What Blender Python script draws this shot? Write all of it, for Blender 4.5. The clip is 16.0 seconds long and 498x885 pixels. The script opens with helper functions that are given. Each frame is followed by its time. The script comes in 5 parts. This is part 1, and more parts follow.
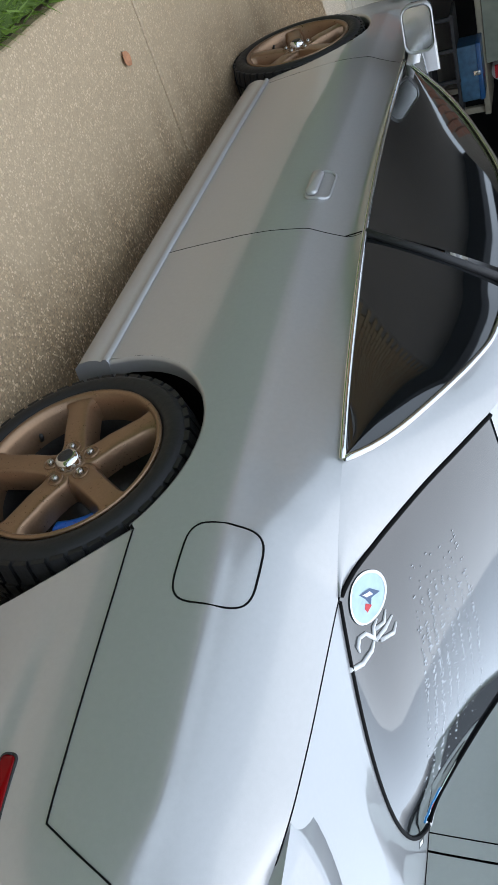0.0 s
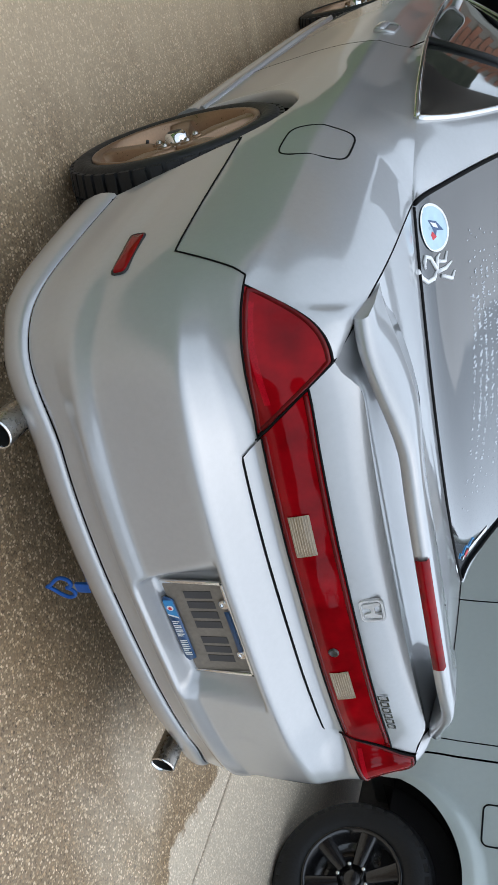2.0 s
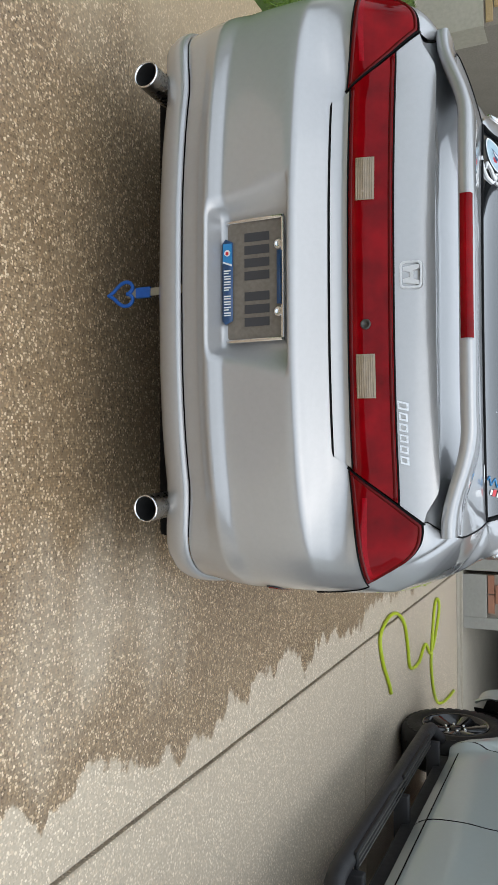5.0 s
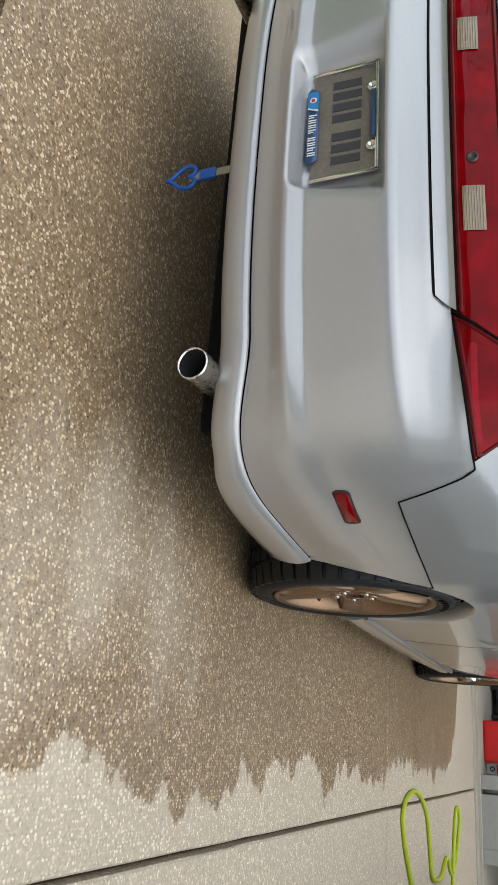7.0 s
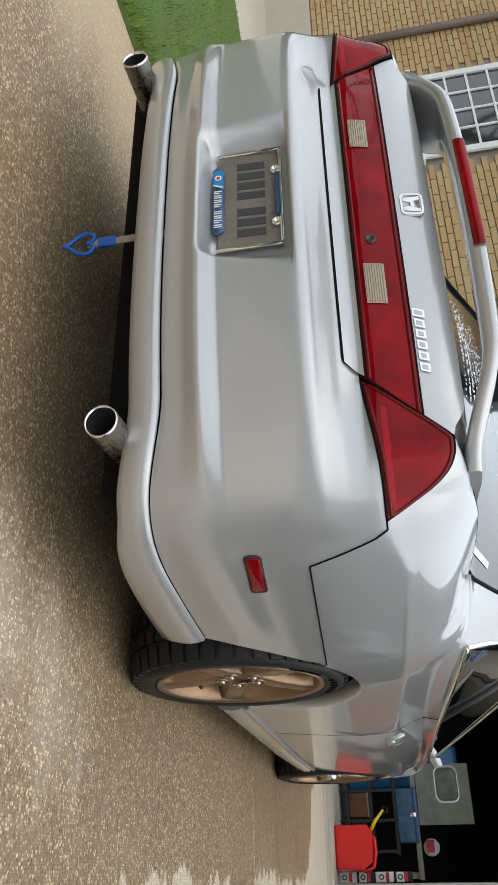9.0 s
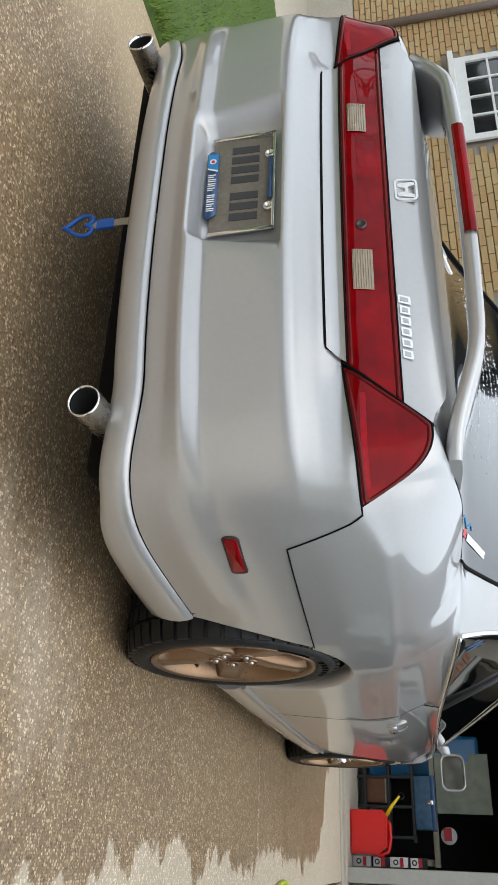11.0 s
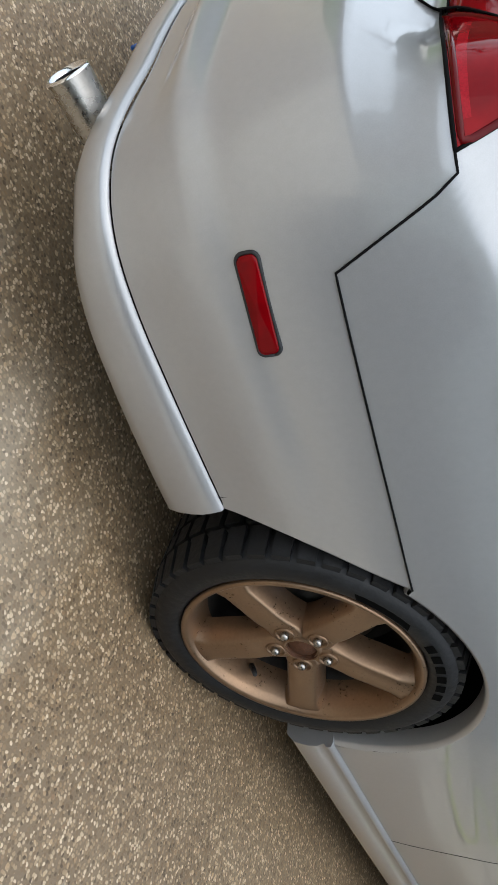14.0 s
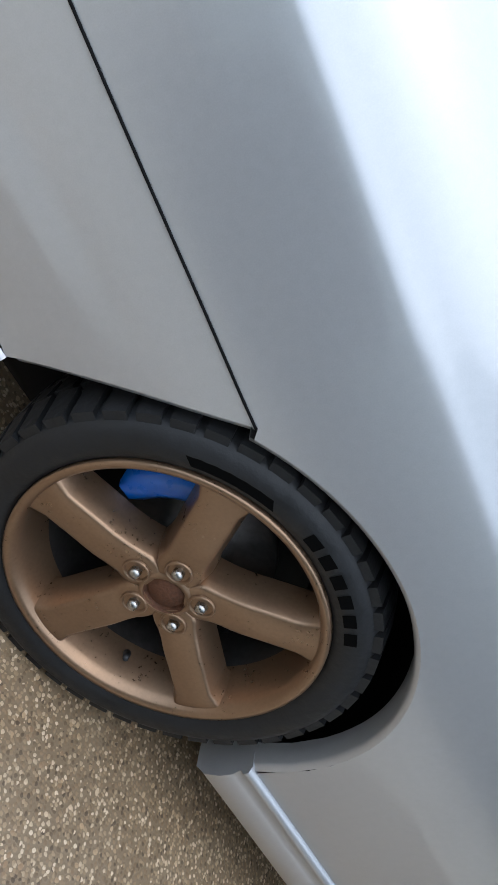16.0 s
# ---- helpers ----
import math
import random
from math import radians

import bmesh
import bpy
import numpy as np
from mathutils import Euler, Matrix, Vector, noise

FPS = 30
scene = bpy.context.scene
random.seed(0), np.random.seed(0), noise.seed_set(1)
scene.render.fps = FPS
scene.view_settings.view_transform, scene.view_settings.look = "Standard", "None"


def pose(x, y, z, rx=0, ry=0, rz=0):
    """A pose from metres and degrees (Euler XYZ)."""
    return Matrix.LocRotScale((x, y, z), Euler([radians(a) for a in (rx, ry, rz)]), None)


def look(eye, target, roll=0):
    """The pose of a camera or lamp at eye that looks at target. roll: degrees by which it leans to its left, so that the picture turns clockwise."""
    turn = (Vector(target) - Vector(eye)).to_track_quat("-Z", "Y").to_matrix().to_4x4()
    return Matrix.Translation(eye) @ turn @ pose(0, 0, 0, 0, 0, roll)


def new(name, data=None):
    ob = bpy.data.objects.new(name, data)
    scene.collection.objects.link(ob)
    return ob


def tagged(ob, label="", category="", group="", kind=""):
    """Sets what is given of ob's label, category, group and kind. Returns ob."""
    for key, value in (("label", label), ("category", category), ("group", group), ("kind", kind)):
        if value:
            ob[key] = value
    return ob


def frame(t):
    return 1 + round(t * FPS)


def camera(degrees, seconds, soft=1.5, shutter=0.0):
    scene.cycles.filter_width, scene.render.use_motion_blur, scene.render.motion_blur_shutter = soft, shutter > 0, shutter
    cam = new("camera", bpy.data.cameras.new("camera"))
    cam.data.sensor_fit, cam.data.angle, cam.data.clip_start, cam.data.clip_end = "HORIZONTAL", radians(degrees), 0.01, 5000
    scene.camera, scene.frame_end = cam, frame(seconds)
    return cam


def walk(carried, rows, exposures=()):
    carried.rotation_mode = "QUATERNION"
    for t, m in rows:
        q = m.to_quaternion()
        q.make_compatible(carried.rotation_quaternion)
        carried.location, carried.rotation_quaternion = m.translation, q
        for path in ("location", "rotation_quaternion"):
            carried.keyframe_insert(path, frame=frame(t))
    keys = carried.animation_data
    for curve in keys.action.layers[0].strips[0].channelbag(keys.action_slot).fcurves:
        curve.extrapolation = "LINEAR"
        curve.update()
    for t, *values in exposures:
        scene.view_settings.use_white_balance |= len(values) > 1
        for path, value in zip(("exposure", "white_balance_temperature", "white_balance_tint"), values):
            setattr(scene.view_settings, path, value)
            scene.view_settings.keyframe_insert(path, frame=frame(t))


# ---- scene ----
cam = camera(35.9, 16.0)
PATH = [
    (0, (-2.0, 0.028, 1.477), (-0.697, 1.33, 0.698), 87.9),
    (0.5, (-1.871, -0.224, 1.501), (-0.601, 1.191, 0.882), 87.9),
    (1, (-1.697, -0.467, 1.48), (-0.425, 0.954, 0.876), 87.0),
    (1.5, (-1.505, -0.806, 1.44), (-0.311, 0.618, 0.702), 87.1),
    (2, (-1.266, -1.011, 1.34), (-0.212, 0.509, 0.58), 88.5),
    (2.5, (-0.996, -1.232, 1.318), (-0.173, 0.421, 0.55), 86.4),
    (3, (-0.729, -1.44, 1.311), (-0.059, 0.258, 0.493), 87.0),
    (3.5, (-0.427, -1.509, 1.318), (0.145, 0.218, 0.488), 90.5),
    (4, (-0.143, -1.661, 1.32), (0.163, 0.091, 0.407), 90.5),
    (4.5, (0.14, -1.734, 1.334), (0.269, 0.046, 0.431), 90.6),
    (4.7, (0.265, -1.718, 1.338), (0.328, 0.082, 0.469), 90.1),
    (6.8, (1.254, -1.248, 1.064), (0.572, 0.466, 0.29), 85.4),
    (7, (1.288, -1.22, 0.968), (0.576, 0.487, 0.207), 85.4),
    (7.5, (1.343, -1.18, 0.827), (0.512, 0.524, 0.189), 85.1),
    (8, (1.375, -1.177, 0.783), (0.462, 0.527, 0.27), 84.9),
    (8.5, (1.365, -1.196, 0.807), (0.425, 0.525, 0.415), 84.6),
    (9, (1.359, -1.191, 0.794), (0.383, 0.524, 0.471), 83.9),
    (9.2, (1.355, -1.166, 0.79), (0.359, 0.541, 0.485), 83.7),
    (11.3, (1.372, -1.182, 0.992), (0.453, 0.524, 0.496), 86.8),
    (11.5, (1.388, -1.155, 1.054), (0.441, 0.507, 0.469), 87.1),
    (12, (1.6, -1.011, 1.124), (0.429, 0.443, 0.405), 86.9),
    (12.5, (1.652, -0.847, 1.155), (0.32, 0.445, 0.409), 86.6),
    (13, (1.598, -0.587, 1.152), (0.227, 0.66, 0.4), 85.9),
    (13.5, (1.635, -0.339, 1.07), (0.281, 0.885, 0.252), 85.1),
    (14, (1.653, -0.144, 0.929), (0.289, 1.048, 0.08), 83.7),
    (14.5, (1.648, 0.002, 0.918), (0.243, 1.132, 0.051), 80.8),
    (15, (1.618, 0.137, 0.937), (0.181, 1.216, 0.06), 79.4),
    (15.5, (1.56, 0.325, 0.978), (0.069, 1.301, 0.069), 77.3),
    (16, (1.611, 0.565, 0.998), (0.002, 1.338, 0.096), 72.4),
]
EXPOSURES = [(0, 0.95, 6050, 10), (1, 0.84, 5950, 10), (2.5, 0.78, 6200, 10), (4.5, 0.8, 6450, 10), (7, 0.86, 6600, 10), (9, 0.97, 6750, 10), (12.5, 0.95, 6450, 10), (13.5, 0.9, 6150, 10), (14.5, 1.15, 6550, 10), (15.5, 1.25, 6200, 10), (16, 1.22, 5800, 10)]
walk(cam, [(t, look(eye, target, roll)) for t, eye, target, roll in PATH], EXPOSURES)

# ---- light ----
world = bpy.data.worlds.new("overcast_sky")
scene.world = world
world.use_nodes = True
wn = world.node_tree
sky = wn.nodes.new("ShaderNodeTexSky")
sky.sky_type, sky.sun_disc = "NISHITA", False
SUN_ELEV, SUN_ROT = radians(72), radians(120)
sky.sun_elevation, sky.sun_rotation, sky.dust_density, sky.air_density = SUN_ELEV, SUN_ROT, 4.0, 1.0
pale = wn.nodes.new("ShaderNodeHueSaturation")
pale.inputs["Saturation"].default_value = 0.7
wn.links.new(sky.outputs[0], pale.inputs["Color"])
cloud = wn.nodes.new("ShaderNodeMix")
cloud.data_type = "RGBA"
cloud.inputs[0].default_value = 0.85
cloud.inputs[7].default_value = (4.3, 4.8, 5.3, 1)
wn.links.new(pale.outputs[0], cloud.inputs[6])
wn.links.new(cloud.outputs[2], wn.nodes["Background"].inputs["Color"])
wn.nodes["Background"].inputs["Strength"].default_value = 0.15
sun = new("sun", bpy.data.lights.new("sun", "SUN"))
sun.data.energy, sun.data.angle, sun.data.color = 0.5, radians(90), (1.0, 0.97, 0.92)
sun.matrix_world = look((8 * math.sin(SUN_ROT), 8 * math.cos(SUN_ROT), 8 * math.tan(SUN_ELEV)), (0, 0, 0))


# ---- materials ----
def material(name, color, rough=0.5, metal=0.0, coat=0.0, bump=0.0, scale=20.0, vary=0.12, trans=0.0, rough_vary=0.1, spec=0.5):
    """A principled material with two scales of variation in colour and roughness, and fine relief."""
    m = bpy.data.materials.new(name)
    m.use_nodes = True
    nt = m.node_tree
    b = nt.nodes["Principled BSDF"]
    b.inputs["Roughness"].default_value, b.inputs["Metallic"].default_value = rough, metal
    b.inputs["Coat Weight"].default_value, b.inputs["Coat Roughness"].default_value = coat, 0.04
    b.inputs["Transmission Weight"].default_value = trans
    b.inputs["Specular IOR Level"].default_value = spec
    tc = nt.nodes.new("ShaderNodeTexCoord")
    total = None
    for k, s in ((0.6, scale), (0.4, scale * 0.13)):
        n = nt.nodes.new("ShaderNodeTexNoise")
        n.inputs["Scale"].default_value, n.inputs["Detail"].default_value = s, 6.0
        nt.links.new(tc.outputs["Object"], n.inputs["Vector"])
        mul = nt.nodes.new("ShaderNodeMath")
        mul.operation = "MULTIPLY_ADD"
        mul.inputs[1].default_value = k
        nt.links.new(n.outputs[0], mul.inputs[0])
        if total:
            nt.links.new(total.outputs[0], mul.inputs[2])
        else:
            mul.inputs[2].default_value = 0.0
        total = mul
    ramp = nt.nodes.new("ShaderNodeValToRGB")
    ramp.color_ramp.elements[0].position, ramp.color_ramp.elements[1].position = 0.3, 0.7
    ramp.color_ramp.elements[0].color = (*[c * (1 - vary) for c in color], 1)
    ramp.color_ramp.elements[1].color = (*[min(1, c * (1 + vary)) for c in color], 1)
    nt.links.new(total.outputs[0], ramp.inputs[0])
    nt.links.new(ramp.outputs[0], b.inputs["Base Color"])
    if rough_vary:
        mr = nt.nodes.new("ShaderNodeMapRange")
        mr.inputs["From Min"].default_value, mr.inputs["From Max"].default_value = 0.3, 0.7
        mr.inputs["To Min"].default_value, mr.inputs["To Max"].default_value = max(0.0, rough - rough_vary), min(1.0, rough + rough_vary)
        nt.links.new(total.outputs[0], mr.inputs[0])
        nt.links.new(mr.outputs[0], b.inputs["Roughness"])
    if bump:
        bp = nt.nodes.new("ShaderNodeBump")
        bp.inputs["Strength"].default_value, bp.inputs["Distance"].default_value = bump, 0.01
        nt.links.new(total.outputs[0], bp.inputs["Height"])
        nt.links.new(bp.outputs[0], b.inputs["Normal"])
    return m


PAINT = material("silver_paint", (0.43, 0.435, 0.442), 0.31, 0.43, 1.0, 0.0, 600.0, 0.05, rough_vary=0.03)
PAINT.node_tree.nodes["Principled BSDF"].inputs["Coat Roughness"].default_value = 0.015
PAINT.node_tree.nodes["Principled BSDF"].inputs["Coat IOR"].default_value = 1.55
TRUCK = material("cement_grey_paint", (0.40, 0.45, 0.435), 0.35, 0.0, 0.8, 0.0, 300.0, 0.04, rough_vary=0.03)
# black of panel joints, and of shade painted into wheel wells and underside
GAP = material("black_gap_and_shade", (0.004, 0.004, 0.0045), 0.8, vary=0.3, spec=0.12)
PLASTIC = material("black_plastic", (0.02, 0.02, 0.022), 0.55, bump=0.15, scale=200.0)
RUBBER = material("tyre_rubber", (0.0105, 0.011, 0.012), 0.55, bump=0.25, scale=60.0, vary=0.35, spec=0.38)
LETTER = material("black_raised_rubber", (0.0015, 0.0015, 0.0015), 0.8, vary=0.2, spec=0.05)
BRONZE = material("bronze_wheel_paint", (0.27, 0.175, 0.108), 0.34, 0.75, 0.0, 0.02, 160.0, 0.12)
CHROME = material("chrome", (0.75, 0.75, 0.75), 0.12, 1.0, vary=0.06, rough_vary=0.06)
STEEL = material("brushed_steel", (0.42, 0.40, 0.37), 0.28, 1.0, bump=0.06, scale=90.0, vary=0.2)
# soot in the exhaust bore, and painted shade behind the wheel spokes
SOOT_SHADE = material("soot_and_shade", (0.01, 0.01, 0.01), 0.9)
RED = material("red_lens", (0.20, 0.001, 0.0035), 0.04, 0.0, 0.0, 0.0, 14.0, 0.55, rough_vary=0.02, spec=0.16)
REDRIM = material("dark_red_lens_rim", (0.10, 0.001, 0.002), 0.08, scale=30.0, vary=0.3, spec=0.2)
REDRIB = material("red_reflector", (0.30, 0.003, 0.010), 0.10, 0.0, 0.0, 0.0, 400.0, 0.35, rough_vary=0.05, spec=0.16)
CLEAR = material("reverse_lens", (0.28, 0.215, 0.14), 0.2, 0.0, 1.0, 0.0, 60.0, 0.15)
GLASS = material("dark_tinted_glass", (0.012, 0.014, 0.016), 0.05, 0.0, 1.0, 0.0, 10.0, 0.3, rough_vary=0.02)
SIDEGLASS = material("side_window_glass", (0.006, 0.007, 0.008), 0.03, 0.0, 1.0, 0.0, 10.0, 0.3, rough_vary=0.01)
BLUE = material("blue_plastic", (0.01, 0.10, 0.42), 0.4, scale=80.0)
CALIPER = material("blue_caliper_paint", (0.005, 0.12, 0.55), 0.3, coat=0.4, scale=60.0)
RUST = material("rusty_iron", (0.12, 0.05, 0.025), 0.75, 0.3, bump=0.4, scale=120.0, vary=0.5)
IRON = material("brake_iron", (0.10, 0.095, 0.09), 0.5, 0.8, bump=0.1, scale=90.0, vary=0.3)
WHITE = material("white_print", (0.75, 0.76, 0.76), 0.5, scale=50.0, vary=0.06)
PLATE = material("number_plate", (0.17, 0.15, 0.125), 0.45, 0.0, 0.3, bump=0.05, scale=90.0, vary=0.25)
INK = material("plate_ink", (0.045, 0.045, 0.05), 0.5)
BLUEPRINT = material("blue_print", (0.02, 0.22, 0.50), 0.35, coat=0.3, scale=60.0)
NAVY = material("navy_print", (0.01, 0.06, 0.17), 0.35, coat=0.3, scale=60.0)
REDPRINT = material("red_print", (0.55, 0.02, 0.03), 0.4, scale=60.0)
# near-black colour; on garage walls and the truck's underside it carries shade
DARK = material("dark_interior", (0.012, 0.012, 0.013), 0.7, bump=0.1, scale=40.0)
WOOD = material("plywood", (0.30, 0.27, 0.20), 0.7, bump=0.1, scale=14.0, vary=0.25)
CANRED = material("red_polyethylene", (0.62, 0.015, 0.012), 0.38, bump=0.05, scale=120.0, vary=0.08)
YELLOW = material("yellow_plastic", (0.72, 0.52, 0.01), 0.4, scale=60.0)
HOSE = material("lime_hose_rubber", (0.50, 0.62, 0.03), 0.42, bump=0.1, scale=200.0, vary=0.1)
SOIL = material("soil", (0.06, 0.045, 0.03), 0.95, bump=0.8, scale=30.0, vary=0.4)
TRIMGREY = material("painted_trim", (0.34, 0.34, 0.31), 0.55, bump=0.05, scale=40.0, vary=0.08)
MORTAR = material("mortar", (0.29, 0.255, 0.215), 0.9, bump=0.4, scale=60.0, vary=0.15)
PATH_CONCRETE = material("path_concrete", (0.45, 0.41, 0.335), 0.85, bump=0.2, scale=30.0, vary=0.12)


# ---- helpers of the builder ----
ORIGIN = {}


def thing(name, place, label, category, group="", kind=""):
    e = new(name)
    e.location = place
    e.empty_display_size = 0.2
    ORIGIN[e] = Vector(place)
    return tagged(e, label, category, group, kind)


def part(name, bm, mat, parent=None, label="", smooth=True, at=(0, 0, 0)):
    """Links a bmesh in world places as one mesh object, under a thing or a part."""
    me = bpy.data.meshes.new(name)
    base = ORIGIN.get(parent, Vector(at))
    bmesh.ops.translate(bm, verts=bm.verts, vec=-base)
    bm.to_mesh(me)
    bm.free()
    if smooth:
        me.polygons.foreach_set("use_smooth", [True] * len(me.polygons))
    me.materials.append(mat)
    ob = new(name, me)
    if parent:
        ob.parent = parent
    else:
        ob.location = base
    ORIGIN[ob] = base
    if label:
        ob["label"] = label
    return ob


def add_grid(bm, rows, close_u=False, close_v=False, flip=False):
    vs = [[bm.verts.new(p) for p in row] for row in rows]
    n, m = len(vs), len(vs[0])
    for i in range(n - (0 if close_v else 1)):
        for j in range(m - (0 if close_u else 1)):
            q = [vs[i][j], vs[i][(j + 1) % m], vs[(i + 1) % n][(j + 1) % m], vs[(i + 1) % n][j]]
            if flip:
                q.reverse()
            bm.faces.new(q)
    return vs


def grid(rows, **k):
    bm = bmesh.new()
    add_grid(bm, rows, **k)
    return bm


def add_box(bm, lo, hi, bevel=0.0, turn=None):
    lo, hi = Vector(lo), Vector(hi)
    mid, size = (lo + hi) / 2, hi - lo
    m = Matrix.Translation(mid) @ (turn if turn else Matrix()) @ Matrix.Diagonal((*size, 1))
    got = bmesh.ops.create_cube(bm, size=1.0, matrix=m)
    if bevel:
        edges = {e for v in got["verts"] for e in v.link_edges}
        bmesh.ops.bevel(bm, geom=list(edges), offset=bevel, segments=2, affect="EDGES", profile=0.6)
    return bm


def box(lo, hi, bevel=0.0, turn=None):
    return add_box(bmesh.new(), lo, hi, bevel, turn)


def add_tube(bm, pts, radius, sides=8, cap=True):
    """A tube along points; radius is a number or one number a point."""
    pts = [Vector(p) for p in pts]
    rings, up = [], None
    for i, p in enumerate(pts):
        d = (pts[min(i + 1, len(pts) - 1)] - pts[max(i - 1, 0)]).normalized()
        if up is None:
            up = d.orthogonal().normalized()
        up = (up - d * up.dot(d)).normalized()
        side = d.cross(up)
        r = radius[i] if isinstance(radius, (list, tuple)) else radius
        rings.append([p + r * (math.cos(a) * up + math.sin(a) * side) for a in [2 * math.pi * k / sides for k in range(sides)]])
    vs = add_grid(bm, rings, close_u=True)
    if cap:
        bm.faces.new(list(reversed(vs[0])))
        bm.faces.new(vs[-1])
    return bm


def tube(pts, radius, sides=8, cap=True):
    return add_tube(bmesh.new(), pts, radius, sides, cap)


def spun(profile, centre, axis="x", sides=64, side=1):
    """A surface of revolution from (radius, offset along the axis) pairs."""
    rows = []
    for r, o in profile:
        row = []
        for k in range(sides):
            a = 2 * math.pi * k / sides
            if axis == "x":
                row.append((centre[0] + side * o, centre[1] + r * math.cos(a), centre[2] + r * math.sin(a)))
            else:
                row.append((centre[0] + r * math.cos(a), centre[1] + side * o, centre[2] + r * math.sin(a)))
        rows.append(row)
    return grid(rows, close_u=True)


def extruded(poly, thick, frame_m, bevel=0.0):
    """A flat polygon (x, y) with thickness along z, laid by a matrix."""
    bm = bmesh.new()
    low = [bm.verts.new((x, y, 0)) for x, y in poly]
    f = bm.faces.new(low)
    got = bmesh.ops.extrude_face_region(bm, geom=[f])
    bmesh.ops.translate(bm, verts=[v for v in got["geom"] if isinstance(v, bmesh.types.BMVert)], vec=(0, 0, thick))
    if bevel:
        top = [e for e in bm.edges if all(abs(v.co.z - thick) < 1e-6 for v in e.verts)]
        bmesh.ops.bevel(bm, geom=top, offset=bevel, segments=2, affect="EDGES")
    bmesh.ops.recalc_face_normals(bm, faces=bm.faces)
    bmesh.ops.transform(bm, matrix=frame_m, verts=bm.verts)
    return bm


def smoothstep(a, b, x):
    k = min(1.0, max(0.0, (x - a) / (b - a)))
    return k * k * (3 - 2 * k)


class Curve:
    """A smooth monotone-parameter curve through control points (key, value...)."""

    def __init__(self, pts):
        self.k = np.array([p[0] for p in pts], float)
        self.v = np.array([p[1:] for p in pts], float)
        k, v = self.k, self.v
        d = np.diff(v, axis=0) / np.diff(k)[:, None]
        m = np.zeros_like(v)
        m[0], m[-1] = d[0], d[-1]
        for i in range(1, len(k) - 1):
            same = (d[i - 1] * d[i]) > 0
            h0, h1 = k[i] - k[i - 1], k[i + 1] - k[i]
            w0, w1 = 2 * h1 + h0, h1 + 2 * h0
            with np.errstate(divide="ignore", invalid="ignore"):
                hm = (w0 + w1) / (w0 / d[i - 1] + w1 / d[i])
            m[i] = np.where(same, hm, 0.0)
        self.m = m

    def __call__(self, x):
        i = int(np.clip(np.searchsorted(self.k, x) - 1, 0, len(self.k) - 2))
        h = self.k[i + 1] - self.k[i]
        t = min(1.0, max(0.0, (x - self.k[i]) / h))
        a, b = 2 * t**3 - 3 * t**2 + 1, t**3 - 2 * t**2 + t
        out = a * self.v[i] + b * h * self.m[i] + (1 - a) * self.v[i + 1] + (t**3 - t**2) * h * self.m[i + 1]
        return float(out[0]) if len(out) == 1 else out


# ---- the coupe's body: one surface from which its panels are laid ----
PLAN = [(0, 0), (0.16, 0.002), (0.32, 0.012), (0.48, 0.034), (0.60, 0.068), (0.69, 0.115), (0.75, 0.180), (0.785, 0.25), (0.808, 0.34),
        (0.824, 0.45), (0.842, 0.60), (0.858, 0.75), (0.876, 0.92), (0.886, 1.17), (0.888, 1.6), (0.892, 2.1), (0.892, 2.8), (0.886, 3.3), (0.876, 3.8),
        (0.84, 4.25), (0.74, 4.50), (0.48, 4.64), (0, 4.69)]
length = [0.0]
for a, b in zip(PLAN, PLAN[1:]):
    length.append(length[-1] + math.dist(a, b))
OUT = Curve([(s, *p) for s, p in zip(length, PLAN)])
END = length[-1]
dense = np.array([(s, *OUT(s)) for s in np.linspace(0, END, 6000)])
half = dense[:, 2] < 1.2


def s_of_x(x):
    return float(np.interp(x, dense[half, 1], dense[half, 0]))


def s_of_y(y):
    return float(np.interp(y, dense[:, 2], dense[:, 0]))


REAR = Curve([(0.15, 0.09), (0.27, 0.06), (0.29, 0.036), (0.315, 0.020), (0.34, 0.017), (0.36, 0.026), (0.374, 0.040), (0.38, 0.034), (0.42, 0.028), (0.44, 0.014),
              (0.457, 0.004), (0.475, 0.010), (0.50, 0.020), (0.56, 0.022), (0.65, 0.022), (0.674, 0.024), (0.686, 0.030), (0.695, 0.043), (0.718, 0.074), (0.742, 0.104),
              (0.776, 0.126), (0.80, 0.122), (0.88, 0.141), (0.90, 0.146), (0.95, 0.165), (0.985, 0.195), (1.0, 0.23), (1.05, 0.3)])
SIDE = Curve([(0.10, 0.06), (0.20, 0.045), (0.25, 0.03), (0.30, 0.022), (0.36, 0.016), (0.46, 0.008), (0.56, 0.001), (0.62, 0.0), (0.68, 0.002), (0.74, 0.006), (0.792, 0.0115), (0.803, 0.0155), (0.82, 0.024),
              (0.86, 0.042), (0.91, 0.062), (0.95, 0.085), (1.0, 0.14), (1.05, 0.22)])


CREASE = Curve([(0.2, 0.838), (0.5, 0.834), (0.9, 0.816), (1.37, 0.797), (2.1, 0.762), (3.5, 0.745)])


def side_depth(y, z):
    """How far the flank stands in at the height z, with its long crease falling towards the front."""
    near = smoothstep(0.60, 0.74, z) * (1 - smoothstep(0.86, 0.93, z)) * smoothstep(0.22, 0.42, y)
    return SIDE(z + (0.80 - CREASE(min(3.5, max(0.2, y)))) * near)


